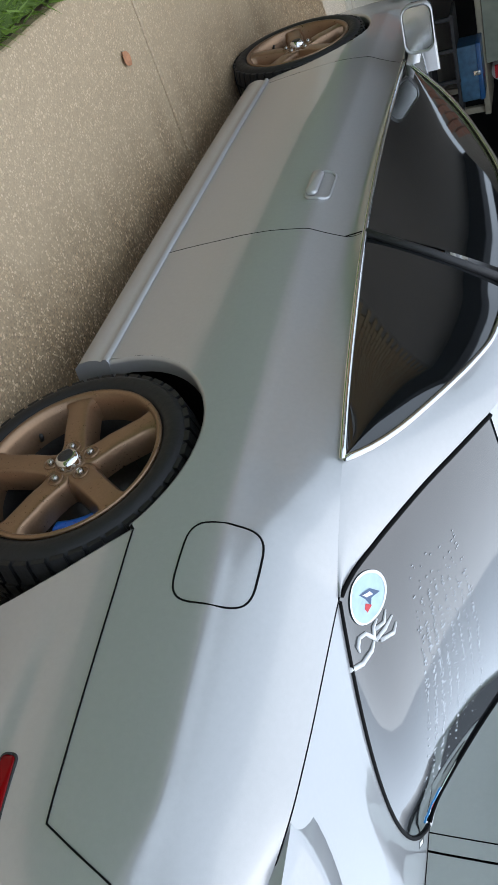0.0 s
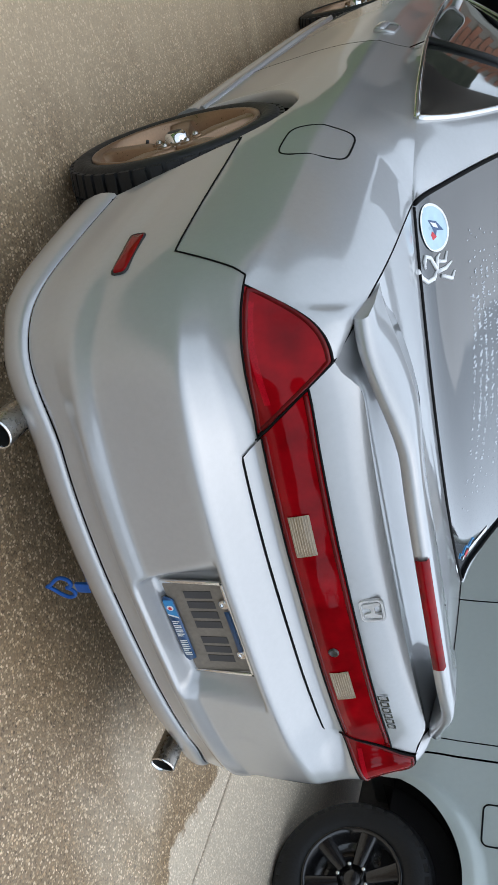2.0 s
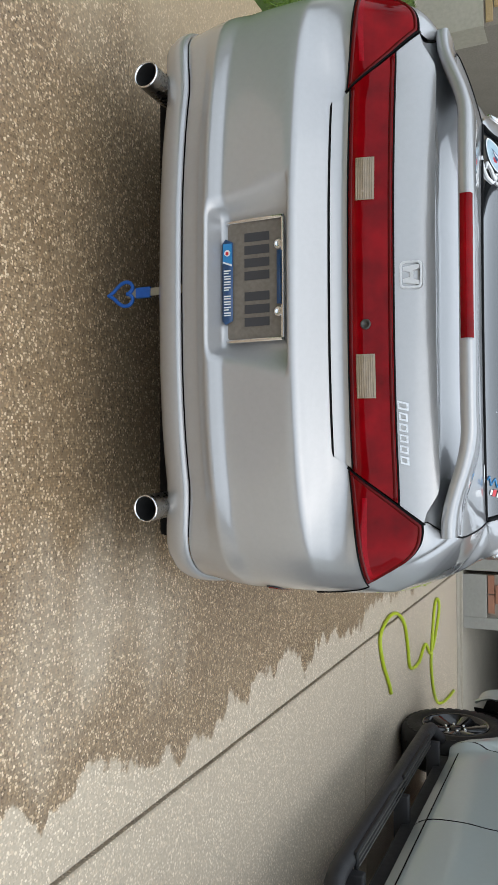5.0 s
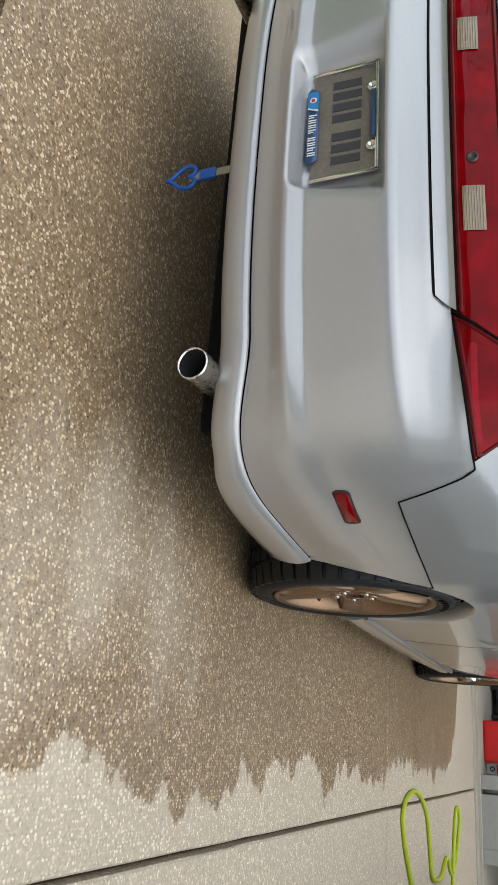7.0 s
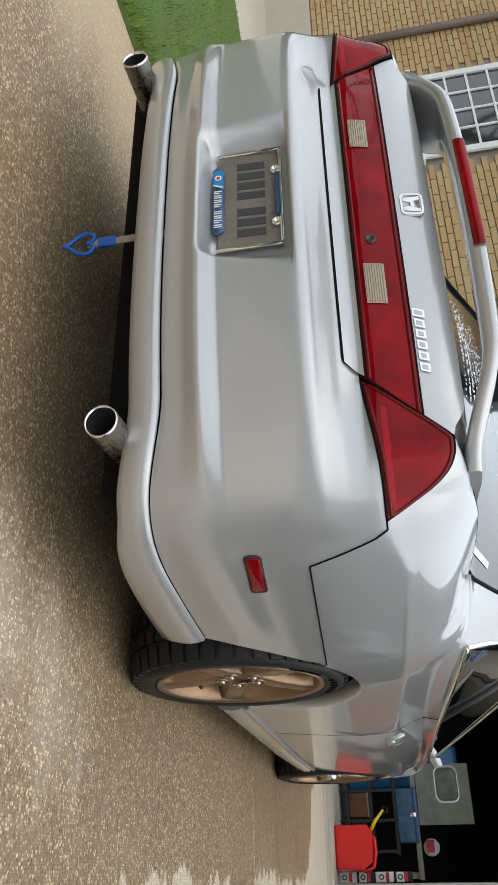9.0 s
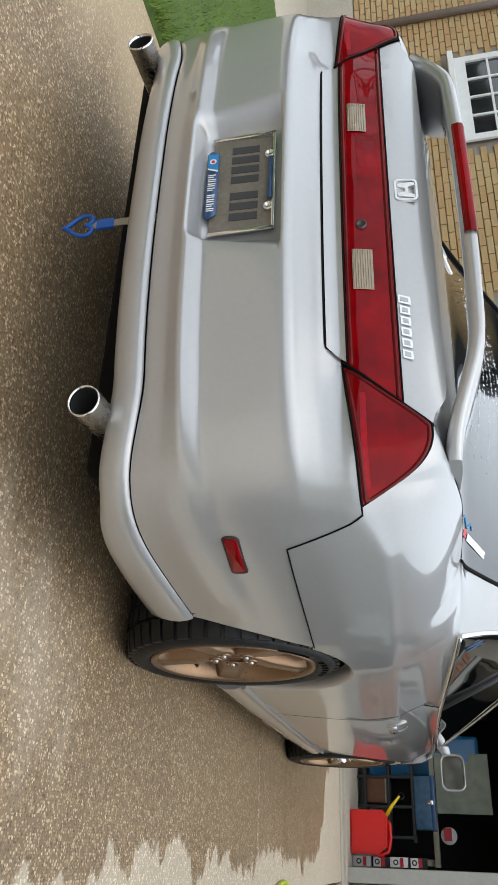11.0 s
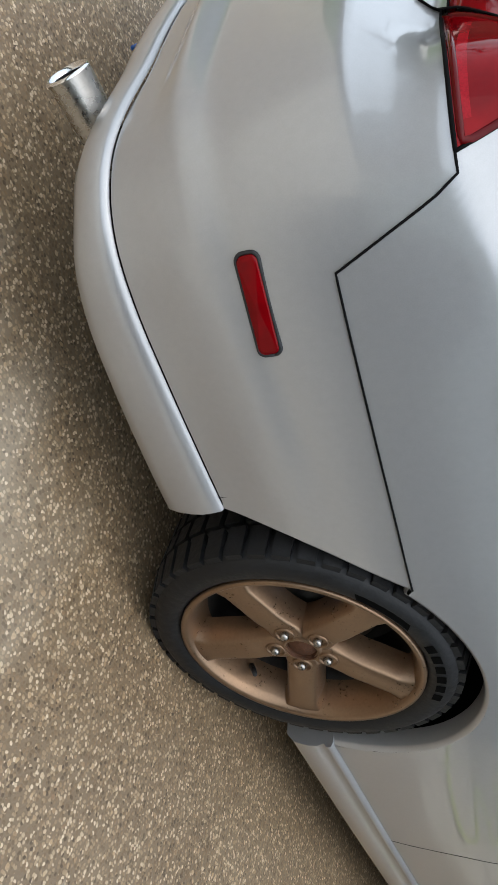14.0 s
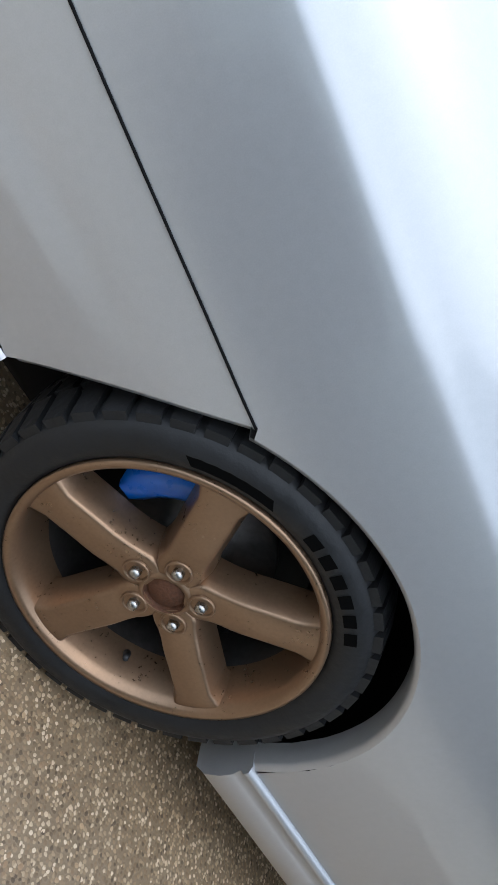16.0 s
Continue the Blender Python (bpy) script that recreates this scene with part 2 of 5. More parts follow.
def shell(s, z, off=0.0):
    """The point of the body's surface at the length s round the plan and the height z, off metres proud of it."""
    x, y = OUT(s)
    x2, y2 = OUT(min(END, s + 0.01))
    x1, y1 = OUT(max(0, s - 0.01))
    n = Vector((y2 - y1, -(x2 - x1), 0)).normalized()
    w = 1 - smoothstep(0.50, 0.80, x) if y < 1 else (1 - smoothstep(0.3, 0.8, x) if y > 4.3 else 0.0)
    low = smoothstep(0.50, 0.32, z)
    drop = 0.056 * smoothstep(0.5, 0.85, x) * low if y < 1 else 0.0
    ridge = 0.007 * smoothstep(0.515, 0.448, z) * smoothstep(0.33, 0.42, z) * smoothstep(0.88, 0.5, y) if x > 0.5 and y < 1 else 0.0
    d = w * REAR(z + drop) + (1 - w) * (side_depth(y, z) - ridge)
    if y > 4:
        d = (1 - w) * SIDE(z) + w * 0.25 * max(0.0, z - 0.55)
    return Vector((x, y, z)) - n * (d - off)


def at_y(y, z, off=0.0):
    return shell(s_of_y(y), z, off)


AXLE_R, AXLE_F, WHEEL_X, HUB_Z, TYRE_R = 1.165, 3.84, 0.868, 0.322, 0.326


def arch(y, yc, rear=True):
    """Height of the wheel arch's edge over the place y, or None outside it."""
    if rear and 0.713 <= y <= 0.905:
        k = (y - 0.713) / (0.905 - 0.713)
        return 0.312 + 0.293 * (k ** 0.9)
    c, r = yc, 0.352
    back = 0.385 if rear else 0.352
    dy = y - c
    rr = back if dy < 0 else r
    top = 0.368
    if abs(dy) >= rr:
        return None
    return 0.312 + top * math.sqrt(max(0, 1 - (dy / rr) ** 2))


def low_edge(y):
    for yc, rear in ((AXLE_R, True), (AXLE_F, False)):
        h = arch(y, yc, rear)
        if h is not None:
            return max(h, 0.262)
    return 0.262


BELT = Curve([(1.175, 0.783, 0.996), (1.35, 0.806, 0.980), (1.6, 0.826, 0.960), (2.05, 0.846, 0.928), (2.7, 0.856, 0.902), (3.35, 0.85, 0.89)])
WINTOP = Curve([(1.175, 0.783, 0.996), (1.23, 0.762, 1.045), (1.30, 0.742, 1.092), (1.42, 0.715, 1.155), (1.52, 0.695, 1.203), (1.62, 0.676, 1.247), (1.74, 0.658, 1.288), (1.92, 0.650, 1.312), (2.2, 0.646, 1.318), (2.6, 0.66, 1.28),
                (2.9, 0.70, 1.185), (3.15, 0.76, 1.06), (3.35, 0.85, 0.89)])
RAIL = Curve([(0.24, 0.604, 0.95), (0.30, 0.628, 0.972), (0.38, 0.648, 0.990), (0.48, 0.660, 1.004), (0.65, 0.660, 1.008), (0.81, 0.657, 1.007), (0.90, 0.652, 1.006), (0.957, 0.649, 1.016), (1.066, 0.642, 1.060), (1.15, 0.637, 1.100), (1.25, 0.631, 1.151), (1.345, 0.624, 1.204), (1.45, 0.616, 1.262), (1.5, 0.611, 1.288),
              (1.6, 0.60, 1.322), (1.75, 0.59, 1.347), (2.1, 0.575, 1.355), (2.4, 0.58, 1.345), (2.7, 0.60, 1.275), (3.0, 0.64, 1.165), (3.3, 0.70, 1.02), (3.5, 0.74, 0.93)])


# where the rear window begins at its corners, and how far its lower edge bows back
GLASS_Y, GLASS_BOW = 0.90, 0.195


def upper(a, b, n, bow):
    """n points from a to b over a bowed way."""
    mid = (a + b) / 2 + bow
    return [(1 - t) ** 2 * a + 2 * t * (1 - t) * mid + t * t * b for t in [k / n for k in range(n + 1)]]


def mirrored(bm):
    bmesh.ops.scale(bm, vec=(-1, 1, 1), verts=bm.verts)
    bmesh.ops.reverse_faces(bm, faces=bm.faces)
    return bm


S_LIGHT = s_of_y(0.222)


def s_at(x, z):
    """The length round the plan at which the body's surface at the height z stands x metres off the middle."""
    lo, hi = s_of_x(x), s_of_x(x) + 0.16
    for _ in range(30):
        mid = (lo + hi) / 2
        lo, hi = (mid, hi) if shell(mid, z).x < x else (lo, mid)
    return lo


S_FAR, S_NEAR = s_at(0.604, 0.95), s_at(0.474, 0.785)
Y_SEAM, Z_SEAM = 0.327, 0.633


def seam_z(s):
    """The joint between bumper and quarter panel, from the lamp's corner to the wheel arch."""
    x, y = OUT(s)
    s1, s2 = s_of_y(0.245), s_of_y(Y_SEAM)
    if s < s1:
        return 0.744 + 0.032 * smoothstep(0.452, 0.476, x) + 0.024 * smoothstep(0.476, 0.75, x)
    if s < s2:
        k = (s - s1) / (s2 - s1)
        return 0.80 - 0.03 * min(1, k / 0.25) - (0.77 - Z_SEAM) * max(0, (k - 0.25) / 0.75)
    k = (y - Y_SEAM) / (0.905 - Y_SEAM)
    return Z_SEAM + (0.603 - Z_SEAM) * k


def lip_z(s):
    x, y = OUT(s)
    return 0.374 - 0.058 * smoothstep(0.5, 0.86, x)


def samples(stops, step):
    out = []
    for a, b in zip(stops, stops[1:]):
        n = max(1, int(round((b - a) / step)))
        out += [a + (b - a) * k / n for k in range(n)]
    return out + [stops[-1]]


coupe = thing("coupe_car", (0, 2.3, 0), "silver two-door coupe with bronze wheels, parked on the wet driveway", "car")


def both(name, make, mat, label="", parent=None):
    """A part for each side of the coupe."""
    a = part(name, make(), mat, parent or coupe, label)
    b = part(name, mirrored(make()), mat, parent or coupe, label)
    return b, a


# rear bumper: one shell right round the tail, in two rows of panels with the plate's recess
def recess(x, z):
    """Depth of the plate's recess."""
    edge = 0.192 + 0.062 * (z - 0.46) / 0.20
    k = smoothstep(0.0, edge - 0.158, edge - abs(x))
    return 0.052 * k * smoothstep(0.452, 0.478, z) * (1.0 if z < 0.662 else 0.0)


def bumper():
    stops = [0.0, s_of_x(0.445), s_of_x(0.476), S_LIGHT, s_of_y(0.245), s_of_y(Y_SEAM), s_of_y(0.713), s_of_y(0.905)]
    ss = samples(stops, 0.012)
    rows = []
    for side in (-1, 1):
        for s in (reversed(ss[1:]) if side < 0 else ss):
            y = OUT(s)[1]
            lo = lip_z(s) if y < 0.713 else arch(y, AXLE_R)
            hi = seam_z(s)
            mid = min(0.7425, hi - 0.004)
            zs = [lo + (mid - lo) * k / 80 for k in range(80)] + [mid + (hi - mid) * k / 6 for k in range(7)]
            if s < s_of_x(0.32):
                zs = sorted(z if not (0.6585 < z < 0.6665) else (0.6615 if z < 0.6625 else 0.6625) for z in zs)
            col = []
            for z in zs:
                p = shell(s, z)
                p.y += recess(p.x, z)
                col.append((side * p.x, p.y, p.z))
            rows.append(col)
    return grid(rows, flip=True)


part("rear_bumper", bumper(), PAINT, coupe)


def lip():
    rows = []
    ss = samples([0.0, s_of_x(0.6), s_of_y(0.3), s_of_y(0.715)], 0.02)
    for side in (-1, 1):
        for s in (reversed(ss[1:]) if side < 0 else ss):
            top = lip_z(s) - 0.003
            h = 0.074 + 0.048 * smoothstep(0.74, 0.86, OUT(s)[0])
            col = []
            for k, o in ((0.0, 0.0), (0.02, 0.006), (0.15, 0.010), (0.3, 0.012), (0.5, 0.009), (0.75, 0.001), (0.95, -0.010), (1.0, -0.018), (1.0, -0.05)):
                base = shell(s, top)
                p = shell(s, top, o)
                col.append((side * p.x, p.y, top - k * h))
            rows.append(col)
    bm = grid(rows)
    for ring in (rows[0], rows[-1]):
        try:
            bm.faces.new([bm.verts.new(p) for p in ring])
        except ValueError:
            pass
    return bm


part("bumper_lip", lip(), PAINT, coupe, "silver add-on lip under the bumper")


def shoulder(y):
    """Where the flank ends: the boot's edge, then a line up to the window's rear tip."""
    if y <= GLASS_Y:
        r = RAIL(y)
        return Vector((r[0], y, r[1]))
    k = (y - GLASS_Y) / (1.175 - GLASS_Y)
    return Vector((0.652 + (0.783 - 0.652) * k ** 0.7, y, 1.006 + (0.996 - 1.006) * k))


# quarter panel, door skin and front wing on each flank
def flank(y0, y1, rear_end=False):
    stops = [y0] + [y for y in (0.24, 0.275, Y_SEAM, 0.713, 0.905, 1.05, 1.3, 1.45, 1.50, 1.523, 2.0, 3.45, 3.488, 3.56, 4.1, 4.18, 4.192, 4.2) if y0 < y < y1] + [y1]
    cols = []
    if rear_end:
        for s in samples([S_FAR, S_LIGHT], 0.012):
            cols.append((s, OUT(s)[1]))
    for y in samples(stops, 0.012):
        s = s_of_y(y)
        if not cols or s > cols[-1][0] + 1e-4:
            cols.append((s, y))
    rows = []
    for s, y in cols:
        x = OUT(s)[0]
        if rear_end and s <= S_LIGHT + 1e-6:
            k = (s - S_FAR) / (S_LIGHT - S_FAR)
            lo = 0.95 - 0.15 * (k ** 3.4)
        elif y < 0.905:
            lo = seam_z(s)
        else:
            lo = low_edge(y)
        if y < 1.175:
            ry = max(0.24, y + 0.17 * (1 - smoothstep(0.2, 0.5, y))) if y < 0.5 else y
            top = shoulder(ry)
        else:
            r = BELT(min(y, 3.35))
            fall = max(0.0, y - 3.35)
            top = Vector((min(r[0], x - 0.03), y, r[1] - 0.10 * fall))
        zmid = 0.86 if y > 0.4 else max(lo, 0.86)
        zs = [lo + (max(zmid, lo) - lo) * k / 44 for k in range(45)]
        col = [shell(s, z) for z in zs]
        a = col[-1]
        a2 = shell(s, max(zmid, lo) - 0.01)
        tang = (a - a2).normalized()
        ctrl = a + tang * 0.45 * (top - a).length
        if GLASS_Y < y < 1.175:
            rl = RAIL(y)
            up = (Vector((rl[0], y, rl[1])) - top).normalized()
            soft = top - up * 0.5 * (top - a).length
            ctrl = ctrl.lerp(soft, smoothstep(GLASS_Y, 1.0, y) * (1 - smoothstep(1.0, 1.175, y)))
        ctrl.z = min(ctrl.z, top.z - 0.004)
        for k in range(1, 15):
            t = k / 14
            col.append((1 - t) ** 2 * a + 2 * t * (1 - t) * ctrl + t * t * top)
        rows.append(col)
    return grid(rows, flip=True)


DOOR_REAR, DOOR_FRONT = 2.055, 3.42
both("quarter_panel", lambda: flank(0.068, DOOR_REAR - 0.002, True), PAINT)
both("door", lambda: flank(DOOR_REAR + 0.002, DOOR_FRONT - 0.002), PAINT)
both("front_wing", lambda: flank(DOOR_FRONT + 0.002, 4.66), PAINT)


# pillars and roof rails over the windows
def pillar():
    rows = []
    for y in samples([GLASS_Y, 1.175, 1.5, 2.05, 2.7, 3.35], 0.025):
        u, r = WINTOP(y), RAIL(y)
        a, b = Vector((u[0], y, u[1])) if y >= 1.175 else shoulder(y), Vector((r[0], y, r[1]))
        rows.append(upper(a, b, 6, Vector((0.012, 0, 0.012))))
    return grid(rows, flip=True)


both("roof_rail", pillar, PAINT)


def side_glass(y0, y1):
    rows = []
    for y in samples([y0, y1], 0.02):
        lo, hi = BELT(y), WINTOP(y)
        a, b = Vector((lo[0] - 0.006, y, lo[1])), Vector((hi[0] - 0.006, y, hi[1]))
        rows.append(upper(a, b, 12, Vector((0.022, 0, 0.0))))
    return grid(rows, flip=True)


both("quarter_window", lambda: side_glass(1.185, 2.03), SIDEGLASS, "dark tinted fixed side window")
both("door_window", lambda: side_glass(2.06, 3.33), SIDEGLASS, "dark door window")


def trim_line(curve, y0, y1, radius, off):
    return tube([(curve(y)[0] + off, y, curve(y)[1]) for y in samples([y0, y1], 0.03)], radius, 8)


both("window_trim", lambda: trim_line(BELT, 1.175, 3.33, 0.009, 0.004), CHROME, "chrome window moulding")
both("window_frame", lambda: trim_line(WINTOP, 1.175, 3.33, 0.009, 0.003), CHROME, "bright window frame")
both("window_divider", lambda: tube([(BELT(2.05)[0] + 0.002, 2.04, BELT(2.05)[1]), ((BELT(2.05)[0] + WINTOP(2.0)[0]) / 2 + 0.012, 2.02, 1.115), (WINTOP(2.0)[0] + 0.003, 2.0, WINTOP(2.0)[1])], 0.014), PLASTIC)


# roof, screens, bonnet
def spanned(y_list, crown, n=16, inset=0.0, curve=RAIL, lift=0.0, base=None):
    rows = []
    for y in y_list:
        x, z = curve(y)
        x -= inset
        row = []
        for k in range(-n, n + 1):
            f = k / n
            c = crown(y) * (1 - f * f)
            row.append((x * f, y - (base(y) if base else 0) * (1 - f * f), z + lift + c))
        rows.append(row)
    return grid(rows)


part("roof", spanned(samples([1.49, 2.62], 0.05), lambda y: 0.045), PAINT, coupe)
BACKGLASS = lambda y: 0.02 + 0.025 * smoothstep(0.85, 1.5, y)
part("rear_window", spanned(samples([GLASS_Y + 0.005, 1.5], 0.03), BACKGLASS, inset=0.012, lift=-0.002, base=lambda y: GLASS_BOW * (1 - smoothstep(GLASS_Y, 1.5, y))), GLASS, coupe, "dark rear window with water drops")
part("windscreen", spanned(samples([2.61, 3.42], 0.04), lambda y: 0.05, inset=0.02, base=lambda y: -0.12 * smoothstep(2.6, 3.4, y)), GLASS, coupe)
HOOD = Curve([(3.35, 0.80, 0.905), (3.8, 0.79, 0.875), (4.3, 0.72, 0.80), (4.6, 0.55, 0.70)])
part("bonnet", spanned(samples([3.35, 4.6], 0.06), lambda y: 0.05, curve=HOOD), PAINT, coupe)


def nose():
    rows = []
    for s in samples([s_of_y(4.3), END], 0.04):
        rows.append([shell(s, z) for z in np.linspace(0.2, 0.76, 14)])
    return grid(rows, flip=True)


both("front_bumper", nose, PAINT)


# tail: lid, lamps
def tail_edge(z):
    return 0.468 + (0.604 - 0.468) * (z - 0.777) / (0.95 - 0.777)


def tail_face(x0, x1, z0, z1, off=0.0, nx=40, nz=14, edged=True):
    """A patch of the tail between two fractions of its width."""
    rows = []
    for i in range(nz + 1):
        row = []
        for k in range(nx + 1):
            f = x0 + (x1 - x0) * k / nx
            top = z1 - 0.035 * smoothstep(0.80, 1.0, abs(f)) if z1 > 0.96 else z1
            z = z0 + (top - z0) * i / nz
            x = f * (tail_edge(z) if edged else 1.0)
            p = shell(s_of_x(abs(x)), z, off)
            row.append((x, p.y, p.z))
        rows.append(row)
    return grid(rows)


trunk = part("boot_lid", tail_face(-0.993, 0.993, 0.897, 0.985), PAINT, coupe)
part("garnish", tail_face(-0.985, 0.985, 0.748, 0.788, 0.004, nz=6), PAINT, trunk)


def deck():
    rows = []
    for y in samples([0.195, 0.245, 0.40, GLASS_Y], 0.02):
        ye = max(0.245, y)
        rx, rz = RAIL(ye)
        row = []
        for j in range(-30, 31):
            f = j / 30
            x0 = f * 0.993 * tail_edge(0.985 - 0.035 * smoothstep(0.80, 1.0, abs(f)))
            z0 = 0.985 - 0.035 * smoothstep(0.80, 1.0, abs(f))
            y0 = shell(s_of_x(abs(x0)), z0).y
            q = smoothstep(0.195, 0.33, y)
            x = x0 + (f * (rx - 0.004) - x0) * q
            yy = (y0 + (y - 0.195) * 0.8) * (1 - q) + (y - GLASS_BOW * (1 - f * f) * smoothstep(0.55, GLASS_Y, y)) * q
            zz = z0 * (1 - q) + (rz - 0.001 + 0.020 * (1 - f * f)) * q
            row.append((x, yy, zz))
        rows.append(row)
    return grid(rows)


part("lid_top", deck(), PAINT, trunk)
part("tail_light_bar", tail_face(-0.99, 0.99, 0.788, 0.893, 0.003, nz=10), RED, trunk, "dark red lens across the boot lid")


def lamp_top(s):
    """The lamp's upper edge: along the boot lid, then round the corner."""
    if s < S_FAR:
        lo, hi = 0.777, 0.95
        for _ in range(24):
            z = (lo + hi) / 2
            lo, hi = (z, hi) if tail_edge(z) < shell(s, z).x else (lo, z)
        return lo
    return 0.95 - 0.15 * ((s - S_FAR) / (S_LIGHT - S_FAR)) ** 3.4


def corner_lamp(s0=None, s1=None, z0=0.0, z1=2.0, off=0.004):
    rows = []
    for s in samples([S_NEAR, S_FAR, S_LIGHT - 0.003] if not s0 else [s0, s1], 0.006):
        lo, hi = max(seam_z(s) + 0.003, z0), min(lamp_top(s) - 0.004, z1)
        hi = max(hi, lo + 0.001)
        rows.append([shell(s, lo + (hi - lo) * k / 14, off) for k in range(15)])
    return grid(rows, flip=True)


both("tail_lamp", corner_lamp, RED, "red corner tail lamp")
for x in (-0.287, 0.193):
    part("reversing_lens", tail_face(x, x + 0.106, 0.808, 0.852, 0.006, 12, 6, False), CLEAR, trunk, "ribbed clear reversing lens")


def lamp_edge():
    ss = samples([S_NEAR, S_FAR, S_LIGHT - 0.001], 0.006)
    return tube([shell(s, lamp_top(s) - 0.002, 0.002) for s in ss] + [shell(s, seam_z(s) + 0.001, 0.002) for s in reversed(ss)], 0.0032, 6)


def lamp_rim():
    ss = samples([S_NEAR + 0.012, S_FAR - 0.004, S_LIGHT - 0.010], 0.006)
    top = lambda s: max(lamp_top(s) - 0.009, seam_z(s) + 0.008)
    return tube([shell(s, top(s), 0.0015) for s in ss] + [shell(s, seam_z(s) + 0.008, 0.0015) for s in reversed(ss)], 0.0055, 8)


both("lamp_seal", lamp_edge, GAP)
both("lens_rim", lamp_rim, REDRIM, "dark rim inside the lamp lens")
for z in (0.7955, 0.8865):
    w = tail_edge(z) - 0.008
    part("lens_rim", tube([(x, shell(s_of_x(abs(x)), z, 0.0005).y, z) for x in np.linspace(-w, w, 45)], 0.0055, 8), REDRIM, trunk, "dark rim inside the lens")
part("lens_seal", tube([(x, shell(s_of_x(abs(x)), 0.895, 0.002).y, 0.895) for x in np.linspace(-0.556, 0.556, 45)], 0.0023, 6), GAP, trunk)
part("lens_seal", tube([(x, shell(s_of_x(abs(x)), 0.788, 0.004).y, 0.788) for x in np.linspace(-0.47, 0.47, 41)], 0.0022, 6), GAP, trunk)


# joints between the panels
def joint(pts, r=0.0019):
    return tube(pts, r, 6)


both("panel_gap", lambda: joint([shell(s, seam_z(s), 0.0012) for s in samples([0.0, s_of_x(0.445), s_of_x(0.476), S_LIGHT, s_of_y(0.245), s_of_y(Y_SEAM), s_of_y(0.905)], 0.01)]), GAP)
both("door_gap", lambda: joint([at_y(DOOR_REAR, z, -0.001) for z in np.linspace(0.27, 0.86, 30)] + [Vector((BELT(2.055)[0], 2.055, BELT(2.055)[1]))]), GAP)
both("lid_gap", lambda: joint([(tail_edge(z), shell(s_of_x(tail_edge(z)), z, 0.006).y, z) for z in np.linspace(0.775, 0.95, 14)] + [(RAIL(y)[0] - 0.003, y, RAIL(y)[1]) for y in np.linspace(0.26, GLASS_Y, 24)]), GAP)


def ring_on(f, n=40):
    return [f(2 * math.pi * k / n) for k in range(n + 1)]


def fuel(a):
    c, s = math.cos(a), math.sin(a)
    y = 0.838 + 0.092 * math.copysign(abs(c) ** 0.5, c)
    z = 0.812 + 0.080 * math.copysign(abs(s) ** 0.5, s)
    return at_y(y, z, -0.0005)


part("fuel_flap_gap", mirrored(joint(ring_on(fuel), 0.0025)), GAP, coupe)


# sills
def skirt():
    rows = []
    for y in samples([1.505, 3.46], 0.06):
        base = at_y(y, 0.262).x
        rows.append([(base + o, y, z) for o, z in ((-0.03, 0.268), (0.0, 0.272), (0.012, 0.268), (0.014, 0.258), (0.005, 0.25), (0.012, 0.235), (0.013, 0.21), (0.006, 0.175), (-0.012, 0.152), (-0.05, 0.145), (-0.2, 0.145))])
    bm = grid(rows, flip=True)
    bm.faces.new([bm.verts.new(p) for p in rows[0]])
    return bm


both("side_skirt", skirt, PAINT, "silver side skirt")
# near-black boxes put the shade under the car into colour; rear one added
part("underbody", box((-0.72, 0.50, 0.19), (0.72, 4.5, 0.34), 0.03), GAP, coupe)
part("rear_shade_fill", box((-0.66, 0.20, 0.205), (0.66, 0.52, 0.34), 0.02), GAP, coupe)
part("cabin", box((-0.56, 1.2, 0.4), (0.56, 3.3, 0.95), 0.05), DARK, coupe)


def wheel_well(yc):
    rows = []
    for r, o in ((0.455, -0.035), (0.455, -0.30), (0.0, -0.31)):
        rows.append([(0.868 + o, yc - 0.02 + r * math.cos(a), 0.30 + r * math.sin(a)) for a in np.linspace(0.0, math.pi, 33)])
    return grid(rows)


# wells coloured near black, so their shade is in the material
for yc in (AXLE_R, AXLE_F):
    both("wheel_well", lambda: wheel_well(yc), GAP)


def arch_lip(yc, rear):
    rows = []
    stops = ([0.72, 0.90] if rear else []) + [yc - (0.24 if rear else 0.34), yc + 0.2, yc + 0.34, yc + 0.351]
    for y in samples(stops, 0.012):
        z = max(arch(y, yc, rear) or 0.30, 0.262)
        e = at_y(y, z)
        inw = Vector((0, (yc - y), 0.32 - z)).normalized()
        rows.append([e, e + inw * 0.006 + Vector((-0.003, 0, 0)), e + inw * 0.010 + Vector((-0.012, 0, 0)), e + inw * 0.010 + Vector((-0.05, 0, 0))])
    if rear:
        y, inw = yc + 0.351, Vector((0, -1, 0))
        for z in np.linspace(rows[-1][0].z, 0.255, 6)[1:]:
            e = at_y(y, z)
            rows.append([e, e + inw * 0.006 + Vector((-0.003, 0, 0)), e + inw * 0.010 + Vector((-0.012, 0, 0)), e + inw * 0.010 + Vector((-0.05, 0, 0))])
    return grid(rows)


both("arch_lip", lambda: arch_lip(AXLE_R, True), PAINT)
both("arch_lip", lambda: arch_lip(AXLE_F, False), PAINT)


# ---- wheels of the coupe ----
def polar(c, side, r, a, o):
    return (c[0] + side * o, c[1] + r * math.cos(a), c[2] + r * math.sin(a))


